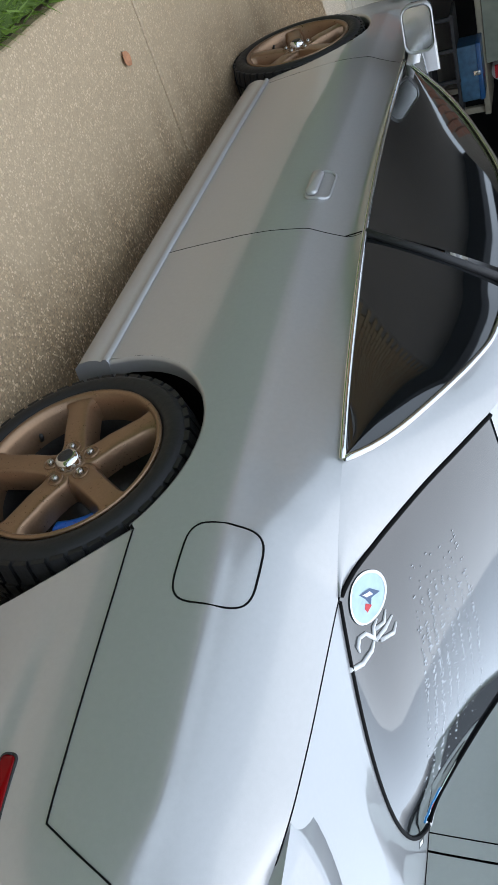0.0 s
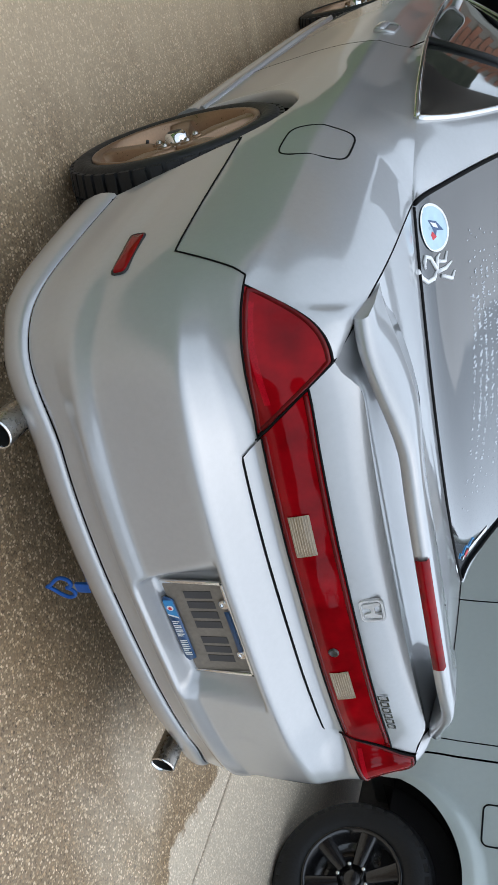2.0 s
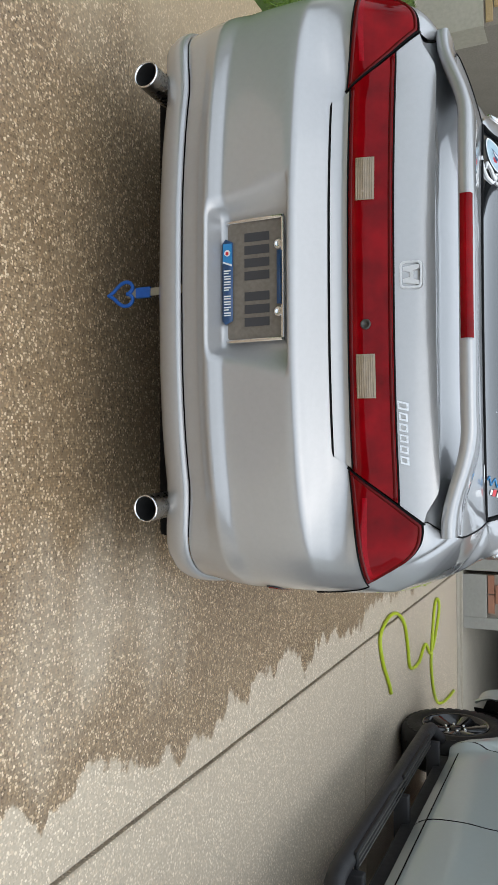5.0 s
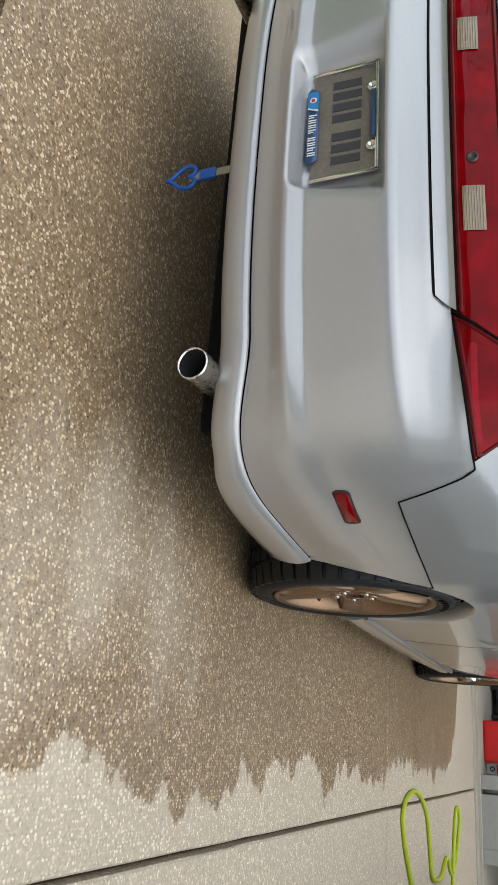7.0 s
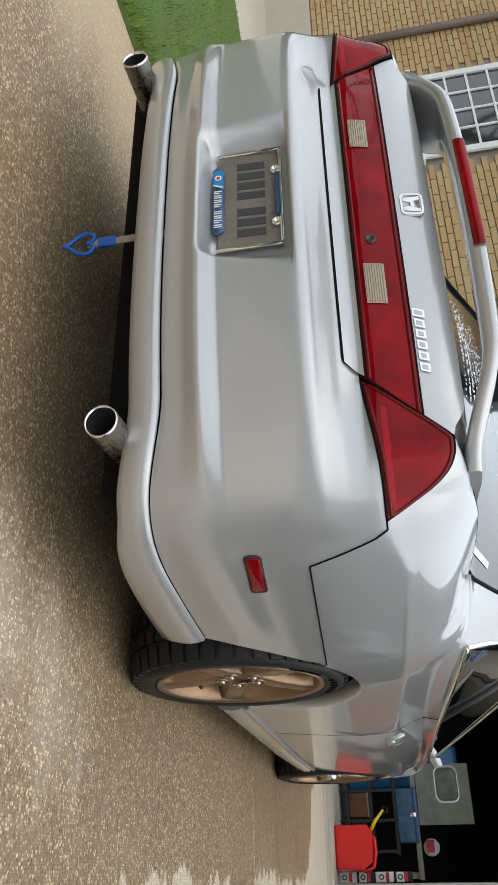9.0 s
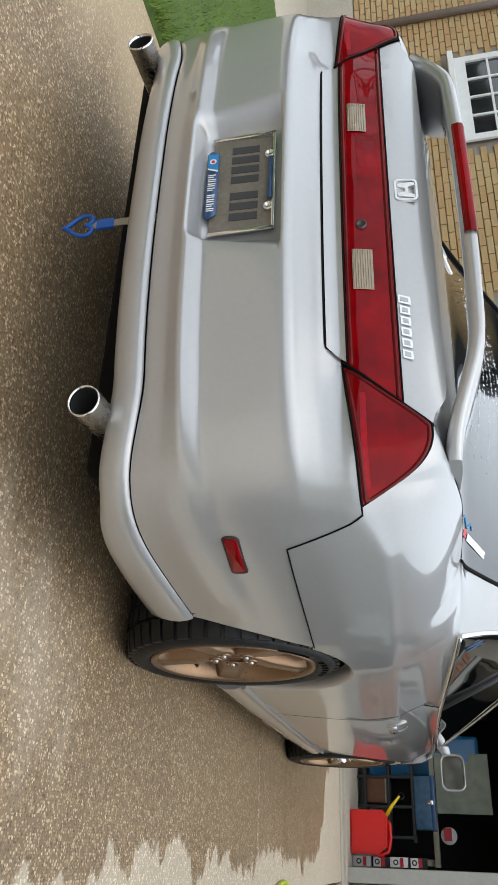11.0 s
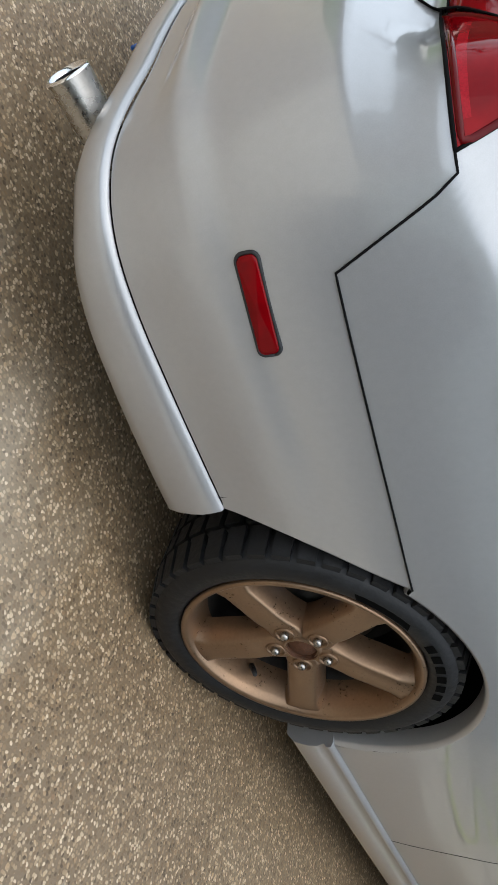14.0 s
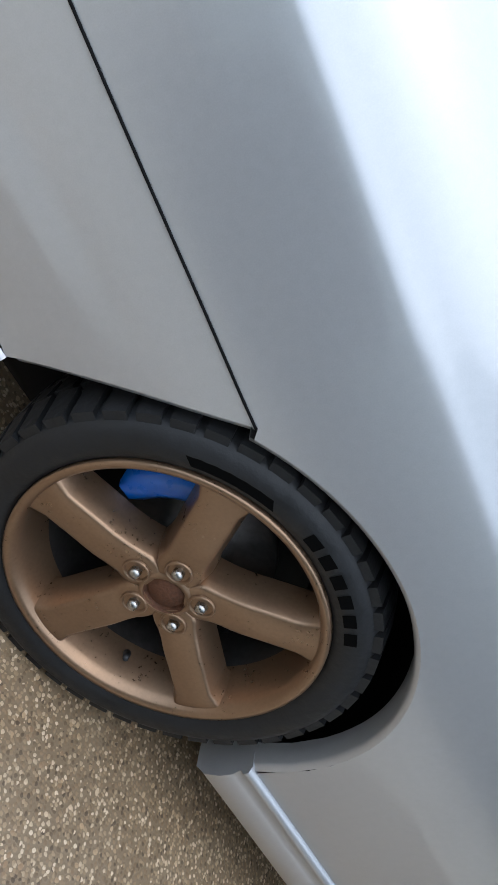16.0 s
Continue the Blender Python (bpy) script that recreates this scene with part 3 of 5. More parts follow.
def wheel(side, y, turn, cap):
    c = (side * WHEEL_X, y, HUB_Z)
    w = thing("wheel", c, "", "")
    w.parent = coupe
    w.location = Vector(c) - ORIGIN[coupe]
    bm = spun([(0.24, -0.20), (0.285, -0.208), (0.304, -0.20), (0.312, -0.185), (0.317, -0.165), (0.318, -0.10), (0.317, -0.03), (0.313, -0.012), (0.306, 0.001), (0.292, 0.009), (0.272, 0.010), (0.258, 0.004), (0.250, -0.004), (0.244, -0.01)], c, side=side, sides=96)
    bmesh.ops.recalc_face_normals(bm, faces=bm.faces)
    tyre = part("tyre", bm, RUBBER, w, "black tyre with block tread")
    bm = bmesh.new()
    for k in range(44):
        a = 2 * math.pi * k / 44
        for o0, o1, r0, da in ((-0.062, -0.002, 0.331, 0.0), (-0.116, -0.072, 0.331, 0.05), (-0.175, -0.127, 0.330, 0.02)):
            pts = []
            for o, rr in ((o0, r0), (o1, r0 - (0.010 if o1 > -0.02 else 0))):
                for d in (0.014, 0.118):
                    pts.append(polar(c, side, rr, a + da + d, o))
                    pts.append(polar(c, side, rr - 0.020, a + da + d, o))
            v = [bm.verts.new(p) for p in pts]
            for q in ((0, 2, 6, 4), (0, 1, 3, 2), (4, 6, 7, 5), (0, 4, 5, 1), (2, 3, 7, 6)):
                bm.faces.new([v[i] for i in q])
    bmesh.ops.recalc_face_normals(bm, faces=bm.faces)
    tagged(part("tread", bm, RUBBER, tyre, smooth=False), kind="stuff")
    def strip(r0, r1, a0, a1, skew=0.0):
        b2 = bmesh.new()
        rows = [[polar(c, side, r, a0 + (a1 - a0) * k / 6 + skew * (r - r0), o) for k in range(7)] for r, o in ((r0, 0.0112), (r1, 0.0106 if r1 < 0.29 else 0.0085))]
        add_grid(b2, rows, flip=side < 0)
        return b2

    for k in range(6 if side > 0 else 0):
        a0 = 1.78 - 0.125 * k
        part("sidewall_bar", strip(0.269, 0.287, a0 - 0.085, a0), LETTER, tyre, smooth=False)
    if side > 0:
        part("sidewall_block", strip(0.268, 0.290, 1.98, 2.42, 2.5), LETTER, tyre, "matt black slanted block on the sidewall", smooth=False)
    rim = part("rim", spun([(0.246, -0.012), (0.251, -0.002), (0.250, 0.006), (0.243, 0.007), (0.236, 0.001), (0.230, -0.018), (0.222, -0.05), (0.216, -0.075)], c, side=side, sides=96), BRONZE, w)
    part("barrel", spun([(0.216, -0.075), (0.214, -0.09), (0.208, -0.185), (0.215, -0.20)], c, side=side, sides=64), IRON, rim, "dark inner barrel")
    for k in range(5):
        mid = turn + 2 * math.pi * k / 5
        rows = []
        for i in range(15):
            r = 0.030 + (0.238 - 0.030) * i / 14
            half = min(0.0295 + 0.005 * smoothstep(0.085, 0.05, r) + 0.010 * smoothstep(0.208, 0.238, r), r * 0.73)
            face = -0.016 + 0.008 * smoothstep(0.06, 0.13, r) + 0.003 * smoothstep(0.13, 0.22, r)
            row = []
            for u, d in ((-1.40, -0.060), (-1.32, -0.030), (-1.06, -0.006), (-0.98, -0.0015), (-0.86, 0.0), (-0.4, 0.001), (0.0, 0.0015), (0.4, 0.001), (0.86, 0.0), (0.98, -0.0015), (1.06, -0.006), (1.32, -0.030), (1.40, -0.060)):
                t = half * u
                rr = r if r < 0.2 else math.sqrt(max(r * r - t * t, 0.001))
                row.append((c[0] + side * (face + d), c[1] + rr * math.cos(mid) - t * math.sin(mid), c[2] + rr * math.sin(mid) + t * math.cos(mid)))
            rows.append(row)
        part("spoke", grid(rows, flip=side > 0), BRONZE, rim)
        a = mid
        pos = polar(c, side, 0.0572, a, 0)
        part("lug_seat", spun([(0.0, -0.0215), (0.0145, -0.0215), (0.0175, -0.0125), (0.0195, -0.0095), (0.0215, -0.0125), (0.022, -0.03)], pos, side=side, sides=20), BRONZE, rim)
        nut = part("lug_nut", spun([(0.0098, -0.0215), (0.0098, -0.008), (0.007, -0.003), (0.0, -0.002)], pos, side=side, sides=6), STEEL, rim)
    part("hub_face", spun([(0.075, -0.06), (0.060, -0.034), (0.046, -0.022), (0.040, -0.013), (0.034, -0.012), (0.033, -0.02)], c, side=side, sides=60), BRONZE, rim)
    if cap:
        hub = part("centre_cap", spun([(0.034, -0.02), (0.033, 0.002), (0.028, 0.010), (0.022, 0.013), (0.0, 0.013)], c, side=side, sides=32), CHROME, rim, "chrome centre cap")
        part("cap_face", spun([(0.021, 0.0132), (0.020, 0.0142), (0.0, 0.0145)], c, side=side, sides=32), PLASTIC, hub)
    else:
        part("hub_bore", spun([(0.034, -0.012), (0.032, -0.022), (0.030, -0.024), (0.026, -0.018), (0.0, -0.016)], c, side=side, sides=32), RUST, rim, "rusty open hub bore")
    # added black disc that stands for the shade behind the spokes
    part("wheel_shade_disc", spun([(0.0, -0.165), (0.203, -0.165)], c, side=side, sides=40), SOOT_SHADE, w)
    part("brake_disc", spun([(0.0, -0.10), (0.07, -0.10), (0.075, -0.125), (0.142, -0.125), (0.142, -0.145)], c, side=side, sides=48), IRON, w)
    a = math.radians(157)
    rows = []
    for k in range(9):
        t = a - 0.42 + 0.84 * k / 8
        e = 0.012 if k in (0, 8) else 0.0
        rows.append([polar(c, side, r, t, o) for r, o in ((0.125 + e, -0.16), (0.125 + e, -0.085 - e), (0.14, -0.072), (0.165, -0.07), (0.182 - e, -0.08), (0.184 - e, -0.16))])
    part("brake_caliper", grid(rows), CALIPER, w, "bright blue painted brake caliper")
    pos = polar(c, side, 0.213, turn + math.pi / 5 + 2 * math.pi * 4 / 5, -0.05)
    q = Vector((c[0], c[1], c[2])) - Vector(pos)
    q.x = 0
    part("valve", tube([pos, Vector(pos) + q.normalized() * 0.02 + Vector((side * 0.02, 0, 0)), Vector(pos) + q.normalized() * 0.03 + Vector((side * 0.032, 0, 0))], [0.007, 0.006, 0.005], 10), PLASTIC, w)
    return w


WHEEL_R = 1.125
for side in (-1, 1):
    for y in (WHEEL_R, AXLE_F):
        wheel(side, y, math.radians(-18), side < 0 or y > 2)


# ---- fittings of the coupe ----
def flat(poly, place, right, up, thick=0.003, bevel=0.0):
    """A thin shaped plate: polygon in metres on the plane through place with the axes right and up."""
    r, u = Vector(right).normalized(), Vector(up).normalized()
    n = r.cross(u)
    m = Matrix((r, u, n)).transposed().to_4x4()
    m.translation = place
    return extruded(poly, thick, m, bevel)


def rounded(w, h, r, n=5):
    out = []
    for cx, cy, a0 in ((w / 2 - r, h / 2 - r, 0), (-w / 2 + r, h / 2 - r, 90), (-w / 2 + r, -h / 2 + r, 180), (w / 2 - r, -h / 2 + r, 270)):
        for k in range(n + 1):
            a = radians(a0 + 90 * k / n)
            out.append((cx + r * math.cos(a), cy + r * math.sin(a)))
    return out


def rect(x0, y0, x1, y1):
    return [(x0, y0), (x1, y0), (x1, y1), (x0, y1)]


# licence plate with its frame, leaning back in the recess
PR, PU = (1, 0, 0), (0, 0.05, 1)
PC = Vector((0.0, 0.068, 0.568))


def on_plate(x, y, d=0.0):
    return PC + Vector(PR) * x + Vector(PU).normalized() * y + Vector((0, -1, 0.05)) * d


plate = part("licence_plate", flat(rounded(0.298, 0.150, 0.012), on_plate(0, 0), PR, PU, 0.002), PLATE, coupe, "weathered grey licence plate", smooth=False)
for k, x in enumerate((-0.108, -0.076, -0.044, -0.012, 0.040, 0.072, 0.104)):
    part("plate_bar", flat(rect(x - 0.011, -0.030, x + 0.011, 0.036), on_plate(0, 0, 0.0022), PR, PU, 0.001), INK, plate, smooth=False)
frame_ring = bmesh.new()
for x0, y0, x1, y1 in ((-0.155, -0.079, -0.146, 0.077), (0.146, -0.079, 0.155, 0.077), (-0.155, 0.069, 0.155, 0.077)):
    add_box(frame_ring, (PC.x + x0, 0.0595, PC.z + y0), (PC.x + x1, 0.0655, PC.z + y1), 0.002)
frame_part = part("plate_frame", frame_ring, CHROME, coupe, "chrome licence plate frame")
low = PC + Vector((0, -0.010, -0.072))
strip = part("frame_strip", flat([(-0.098, -0.015), (0.098, -0.015), (0.108, -0.006), (0.098, 0.013), (-0.098, 0.013), (-0.108, -0.006)], low, PR, PU, 0.003), NAVY, frame_part, "navy blue strip with white bars")
part("strip_end", flat([(-0.096, -0.013), (-0.052, -0.013), (-0.044, 0.011), (-0.096, 0.011)], low + Vector((0, -0.0032, 0)), PR, PU, 0.0008), BLUEPRINT, strip, smooth=False)
part("strip_slash", flat([(-0.052, -0.013), (-0.048, -0.013), (-0.038, 0.011), (-0.043, 0.011)], low + Vector((0, -0.0034, 0)), PR, PU, 0.0008), WHITE, strip, smooth=False)
part("strip_mark", flat(rounded(0.016, 0.016, 0.0075), low + Vector((-0.072, -0.0042, -0.001)), PR, PU, 0.0006), WHITE, strip, smooth=False)
part("strip_mark_centre", flat(rounded(0.009, 0.008, 0.003), low + Vector((-0.071, -0.0050, -0.001)), PR, PU, 0.0006), REDPRINT, strip, smooth=False)
for k, x in enumerate((-0.024, -0.010, 0.004, 0.018, 0.040, 0.054, 0.068, 0.082)):
    for bar in (rect(x - 0.0050, -0.009, x - 0.0018, 0.009), rect(x + 0.0012, -0.009, x + 0.0042, 0.009 if k % 3 else 0.004)):
        part("strip_bar", flat(bar, low + Vector((0, -0.0040, -0.001)), PR, PU, 0.0006), WHITE, strip, smooth=False)
part("frame_top_strip", flat(rect(-0.066, -0.006, 0.066, 0.005), PC + Vector((0, -0.009, 0.066)), PR, PU, 0.003), NAVY, frame_part)
for x in (-0.083, 0.083):
    part("frame_bolt", spun([(0.013, 0.0), (0.013, 0.006), (0.008, 0.008), (0.006, 0.004), (0.0, 0.004)], on_plate(x, 0.062, 0.004), "y", 20, -1), CHROME, frame_part)

# badges, lock, lamps
SATIN = material("satin_chrome", (0.80, 0.80, 0.80), 0.36, 0.7, vary=0.06)
EC = Vector((0.005, 0.1572, 0.935))
badge = bmesh.new()
outer, inner = rounded(0.068, 0.054, 0.012), rounded(0.056, 0.043, 0.009)
for a, b in ((outer, inner),):
    rows = [[(EC.x + x, EC.y + 0.18 * z, EC.z + z) for x, z in outer], [(EC.x + x * 0.97, EC.y - 0.006 + 0.18 * z, EC.z + z * 0.97) for x, z in outer], [(EC.x + x, EC.y - 0.006 + 0.18 * z, EC.z + z) for x, z in inner], [(EC.x + x, EC.y + 0.18 * z, EC.z + z) for x, z in inner]]
    add_grid(badge, rows, close_u=True)
for poly in ([(-0.019, -0.019), (-0.010, -0.019), (-0.006, -0.003), (0.006, -0.003), (0.010, -0.019), (0.019, -0.019), (0.025, 0.019), (0.015, 0.019), (0.010, 0.005), (-0.010, 0.005), (-0.015, 0.019), (-0.025, 0.019)],):
    vs = [badge.verts.new((EC.x + x, EC.y - 0.005 + 0.18 * z, EC.z + z)) for x, z in poly]
    low_v = [badge.verts.new((EC.x + x, EC.y + 0.004 + 0.18 * z, EC.z + z)) for x, z in poly]
    badge.faces.new(vs)
    for i in range(len(vs)):
        badge.faces.new((vs[i], vs[i - 1], low_v[i - 1], low_v[i]))
part("badge", badge, SATIN, trunk, "chrome square badge", smooth=False)
for k in range(6):
    x, h = 0.318 + 0.0262 * k, 0.0105 if k else 0.013
    y = shell(s_of_x(x), 0.913).y
    at = Vector((x, y - 0.001, 0.912))
    bar = lambda w, q: [(-w - 0.25 * q, -q), (w - 0.25 * q, -q), (w + 0.25 * q, q), (-w + 0.25 * q, q)]
    part("badge_bar", flat(bar(0.0098, h), at + Vector((0, -0.001, 0)), (1, 0.12, 0.02), (0, 0.2, 1), 0.0025), CHROME, trunk, smooth=False)
    part("bar_slot", flat(bar(0.0052, h - 0.0045), at + Vector((0, -0.0037, 0)), (1, 0.12, 0.02), (0, 0.2, 1), 0.0005), PAINT, trunk, smooth=False)
part("boot_lock", spun([(0.013, 0.0), (0.012, 0.005), (0.009, 0.006), (0.008, 0.002), (0.0, 0.002)], (0.121, shell(s_of_x(0.121), 0.831).y - 0.003, 0.831), "y", 20, -1), IRON, trunk)
for x in (-0.287, 0.193):
    for k in range(8):
        z = 0.811 + 0.0052 * k
        part("lens_rib", tube([(x + 0.002 + 0.102 * j / 6, shell(s_of_x(abs(x + 0.002 + 0.102 * j / 6)), z, 0.006).y, z) for j in range(7)], 0.0013, 5), CLEAR, trunk)


both("lamp_band", lambda: corner_lamp(s_at(0.54, 0.80), S_LIGHT - 0.035, 0.810, 0.822, 0.0042), REDRIB)


def marker():
    rows = []
    for off, g in ((0.0, 0.5), (0.004, 0.5), (0.0055, 0.44), (0.006, 0.0)):
        ring = []
        for x, z in rounded(0.143, 0.031, 0.010):
            u, v = x * g * 2, z * (g * 2 if g < 0.5 else 1)
            y = 0.352 + u
            ring.append(at_y(y, 0.514 + v - 0.13 * u * 0.6 - 0.0, off))
        rows.append(ring)
    return grid(rows, close_u=True)


both("side_marker", marker, RED, "long red side marker lamp")
both("marker_surround", lambda: tube([at_y(0.352 + 1.04 * x, 0.514 + 1.1 * z - 0.078 * x, 0.001) for x, z in rounded(0.143, 0.031, 0.010) + rounded(0.143, 0.031, 0.010)[:1]], 0.003, 6), PLASTIC)


# boot spoiler: a blade on two feet, with a stop lamp in its rear edge
def blade():
    rows = []
    for k in range(-24, 25):
        f = k / 24
        x = 0.645 * f
        y0 = 0.137 + 0.145 * abs(f) ** 2.6
        y1 = 0.315 + 0.18 * smoothstep(0.40, 0.92, abs(f))
        z = 1.066 - 0.060 * smoothstep(0.58, 0.98, abs(f)) - 0.014 * abs(f) ** 2
        d = y1 - y0
        rows.append([(x, y0 + d * a, z + h) for a, h in ((0.0, -0.005), (0.0, 0.006), (0.03, 0.012), (0.3, 0.014), (0.7, 0.010), (1.0, 0.0), (0.97, -0.008), (0.6, -0.016), (0.15, -0.022), (0.02, -0.016))])
    bm = grid(rows, close_u=True, flip=True)
    for ring in (rows[0], rows[-1]):
        bm.faces.new([bm.verts.new(p) for p in ring])
    return bm


spoiler = part("boot_spoiler", blade(), PAINT, coupe, "silver boot spoiler")
part("stop_lamp", grid([[(0.168 * f, 0.1335 + 0.10 * abs(0.168 * f / 0.655) ** 2.6 + dy, 1.070 + dz) for f in np.linspace(-1, 1, 17)] for dy, dz in ((0.02, -0.021), (0.0, -0.018), (-0.003, -0.006), (0.0, 0.006), (0.012, 0.010))]), RED, spoiler, "narrow red stop lamp")

# exhaust pipes
for side in (-1, 1):
    p0, p1 = Vector((side * 0.55, 0.40, 0.275)), Vector((side * 0.572, 0.045, 0.262))
    ex = part("exhaust_tip", tube([p0, p0.lerp(p1, 0.6), p0.lerp(p1, 0.95), p1], [0.032, 0.034, 0.0355, 0.036], 32, False), STEEL, coupe, "round steel exhaust tip")
    d = (p1 - p0).normalized()
    u = Vector((0, 0, 1)).cross(d).normalized()
    w = d.cross(u)
    ring = lambda o, q: [p1 + d * o + q * (math.cos(a) * u + math.sin(a) * w) for a in np.linspace(0, 2 * math.pi, 32, endpoint=False)]
    part("exhaust_lip", grid([ring(0.0, 0.036), ring(0.004, 0.035), ring(0.004, 0.0328), ring(-0.004, 0.0318)], close_u=True), CHROME, ex)
    part("exhaust_bore", grid([ring(-0.003, 0.0319), ring(-0.10, 0.031), ring(-0.10, 0.0)], close_u=True), SOOT_SHADE, ex)
    part("muffler", tube([(side * 0.50, 0.42, 0.29), (side * 0.50, 0.46, 0.29), (side * 0.45, 0.85, 0.29), (side * 0.45, 0.89, 0.29)], [0.04, 0.10, 0.10, 0.04], 24), IRON, ex)

# heart-shaped pull ring on a tow strap
strap = thing("tow_strap", (-0.02, 0.15, 0.09), "blue heart-shaped ring on a blue webbing strap under the bumper", "tow strap")
heart = [Vector((-0.021 + 0.034 * math.sin(t) ** 3, 0.146, 0.122 + 0.0028 * (13 * math.cos(t) - 5 * math.cos(2 * t) - 2 * math.cos(3 * t) - math.cos(4 * t)))) for t in np.linspace(0, 2 * math.pi, 49)]
part("ring", tube(heart, 0.0055, 8, False), BLUE, strap, "blue plastic heart ring")
part("webbing", box((-0.032, 0.148, 0.138), (-0.010, 0.152, 0.34), 0.001), WOOD, strap, "beige webbing")
part("sleeve", box((-0.036, 0.145, 0.165), (-0.006, 0.155, 0.212), 0.002), BLUE, strap)


# door handles, mirrors, stickers, drops
def handle():
    bm = bmesh.new()
    cz, cy = 0.745, 2.32
    rows = []
    for g, off in ((1.0, 0.0005), (1.0, 0.006), (0.92, 0.010), (0.86, 0.006), (0.84, 0.002)):
        rows.append([at_y(cy + x * g, cz + z * g, off) for x, z in rounded(0.19, 0.082, 0.03)])
    add_grid(bm, rows, close_u=True)
    return bm


def lever():
    rows = []
    for g, off in ((1.0, 0.003), (1.0, 0.012), (0.9, 0.016), (0.0, 0.017)):
        rows.append([at_y(2.325 + x * g, 0.726 + z * g, off) for x, z in rounded(0.15, 0.036, 0.015)])
    return grid(rows, close_u=True)


both("door_handle", handle, PAINT)
both("handle_lever", lever, PAINT)


def mirror_shell():
    rows = []
    for y, g in ((3.315, 0.92), (3.30, 1.0), (3.32, 1.04), (3.36, 0.97), (3.41, 0.72), (3.43, 0.3), (3.432, 0.0)):
        rows.append([(0.968 + x * g, y + 0.10 * x, 0.968 + z * g) for x, z in rounded(0.172, 0.118, 0.035)])
    return grid(rows, close_u=True)


for sd in (1, -1):
    bm = mirror_shell()
    mir = part("wing_mirror", bm if sd > 0 else mirrored(bm), PAINT, coupe)
    bm = grid([[(0.968 + x * g, 3.3135 + 0.10 * x * g, 0.968 + z * g) for x, z in rounded(0.156, 0.104, 0.03)] for g in (1.0, 0.0)], close_u=True)
    part("mirror_glass", bm if sd > 0 else mirrored(bm), CHROME, mir, "mirror glass", smooth=False)
    bm = grid([[(0.84, 3.30 + a, 0.90 + b), (0.90, 3.31 + a * 0.8, 0.925 + b * 0.8)] for a, b in ((0, 0), (0.14, 0.0), (0.12, 0.05), (0.02, 0.055))], close_v=True)
    part("mirror_foot", bm if sd > 0 else mirrored(bm), PAINT, mir)


def on_back(x, y, off=0.0):
    """A point on the rear window."""
    f = max(-1, min(1, x / (RAIL(y)[0] - 0.012)))
    yy = y
    for _ in range(6):
        yy = min(1.5, y + GLASS_BOW * (1 - smoothstep(GLASS_Y, 1.5, yy)) * (1 - f * f))
        f = max(-1, min(1, x / (RAIL(max(yy, GLASS_Y + 0.005))[0] - 0.012)))
    z = RAIL(max(yy, GLASS_Y + 0.005))[1] - 0.002 + BACKGLASS(yy) * (1 - f * f)
    return Vector((x, y, z + off))


def sticker(poly, cx, cy, turn, off):
    c, s = math.cos(turn), math.sin(turn)
    bm = bmesh.new()
    bm.faces.new([bm.verts.new(on_back(cx + c * x - s * y, cy + s * x + c * y, off)) for x, y in poly])
    bmesh.ops.recalc_face_normals(bm, faces=bm.faces)
    if bm.faces[:][0].normal.z < 0:
        bmesh.ops.reverse_faces(bm, faces=bm.faces)
    return bm


SKY = material("pale_blue_print", (0.42, 0.58, 0.68), 0.35, coat=0.3, scale=40.0, vary=0.15)
BX, BY = -0.557, 0.966
ball = part("round_sticker", sticker([(0.062 * math.cos(a), 0.062 * math.sin(a)) for a in np.linspace(0, 2 * math.pi, 32, endpoint=False)], BX, BY, 0, 0.002), SKY, coupe, "round blue and white sticker")
part("sticker_rim", grid([[on_back(BX + r * math.cos(a), BY + r * math.sin(a), 0.0026) for a in np.linspace(0, 2 * math.pi, 48)] for r in (0.055, 0.062)]), WHITE, ball)
part("sticker_shape", sticker([(-0.03, -0.005), (-0.005, 0.02), (0.03, 0.025), (0.012, 0.004), (0.02, -0.012), (-0.005, -0.006)], BX, BY, 0.3, 0.003), NAVY, ball, smooth=False)
part("sticker_patch", sticker([(0.0, -0.014), (0.022, -0.010), (0.018, -0.03), (0.004, -0.026)], BX, BY, 0.3, 0.0036), REDPRINT, ball, smooth=False)
part("sticker_streak", sticker([(-0.02, -0.002), (-0.002, 0.014), (0.012, 0.012), (-0.004, -0.001)], BX, BY, 0.3, 0.0036), WHITE, ball, smooth=False)
deer = bmesh.new()
for way, r in (([(-0.507, 0.812), (-0.480, 0.832), (-0.455, 0.858), (-0.447, 0.896), (-0.458, 0.918)], 0.0062), ([(-0.458, 0.918), (-0.486, 0.935), (-0.491, 0.954)], 0.005), ([(-0.476, 0.936), (-0.464, 0.962), (-0.483, 0.984)], 0.005),
               ([(-0.454, 0.920), (-0.448, 0.955), (-0.451, 0.990)], 0.0055), ([(-0.438, 0.930), (-0.412, 0.968), (-0.424, 0.990)], 0.0055), ([(-0.462, 0.920), (-0.498, 0.909), (-0.512, 0.888), (-0.503, 0.872), (-0.486, 0.868)], 0.0055)):
    add_tube(deer, [on_back(x, y, 0.001) for x, y in way], [r * (0.45 if k == len(way) - 1 else 1) for k in range(len(way))], 6)
part("antler_sticker", deer, WHITE, coupe, "white line-drawn antler sticker")
rnd = random.Random(4)
drops = bmesh.new()
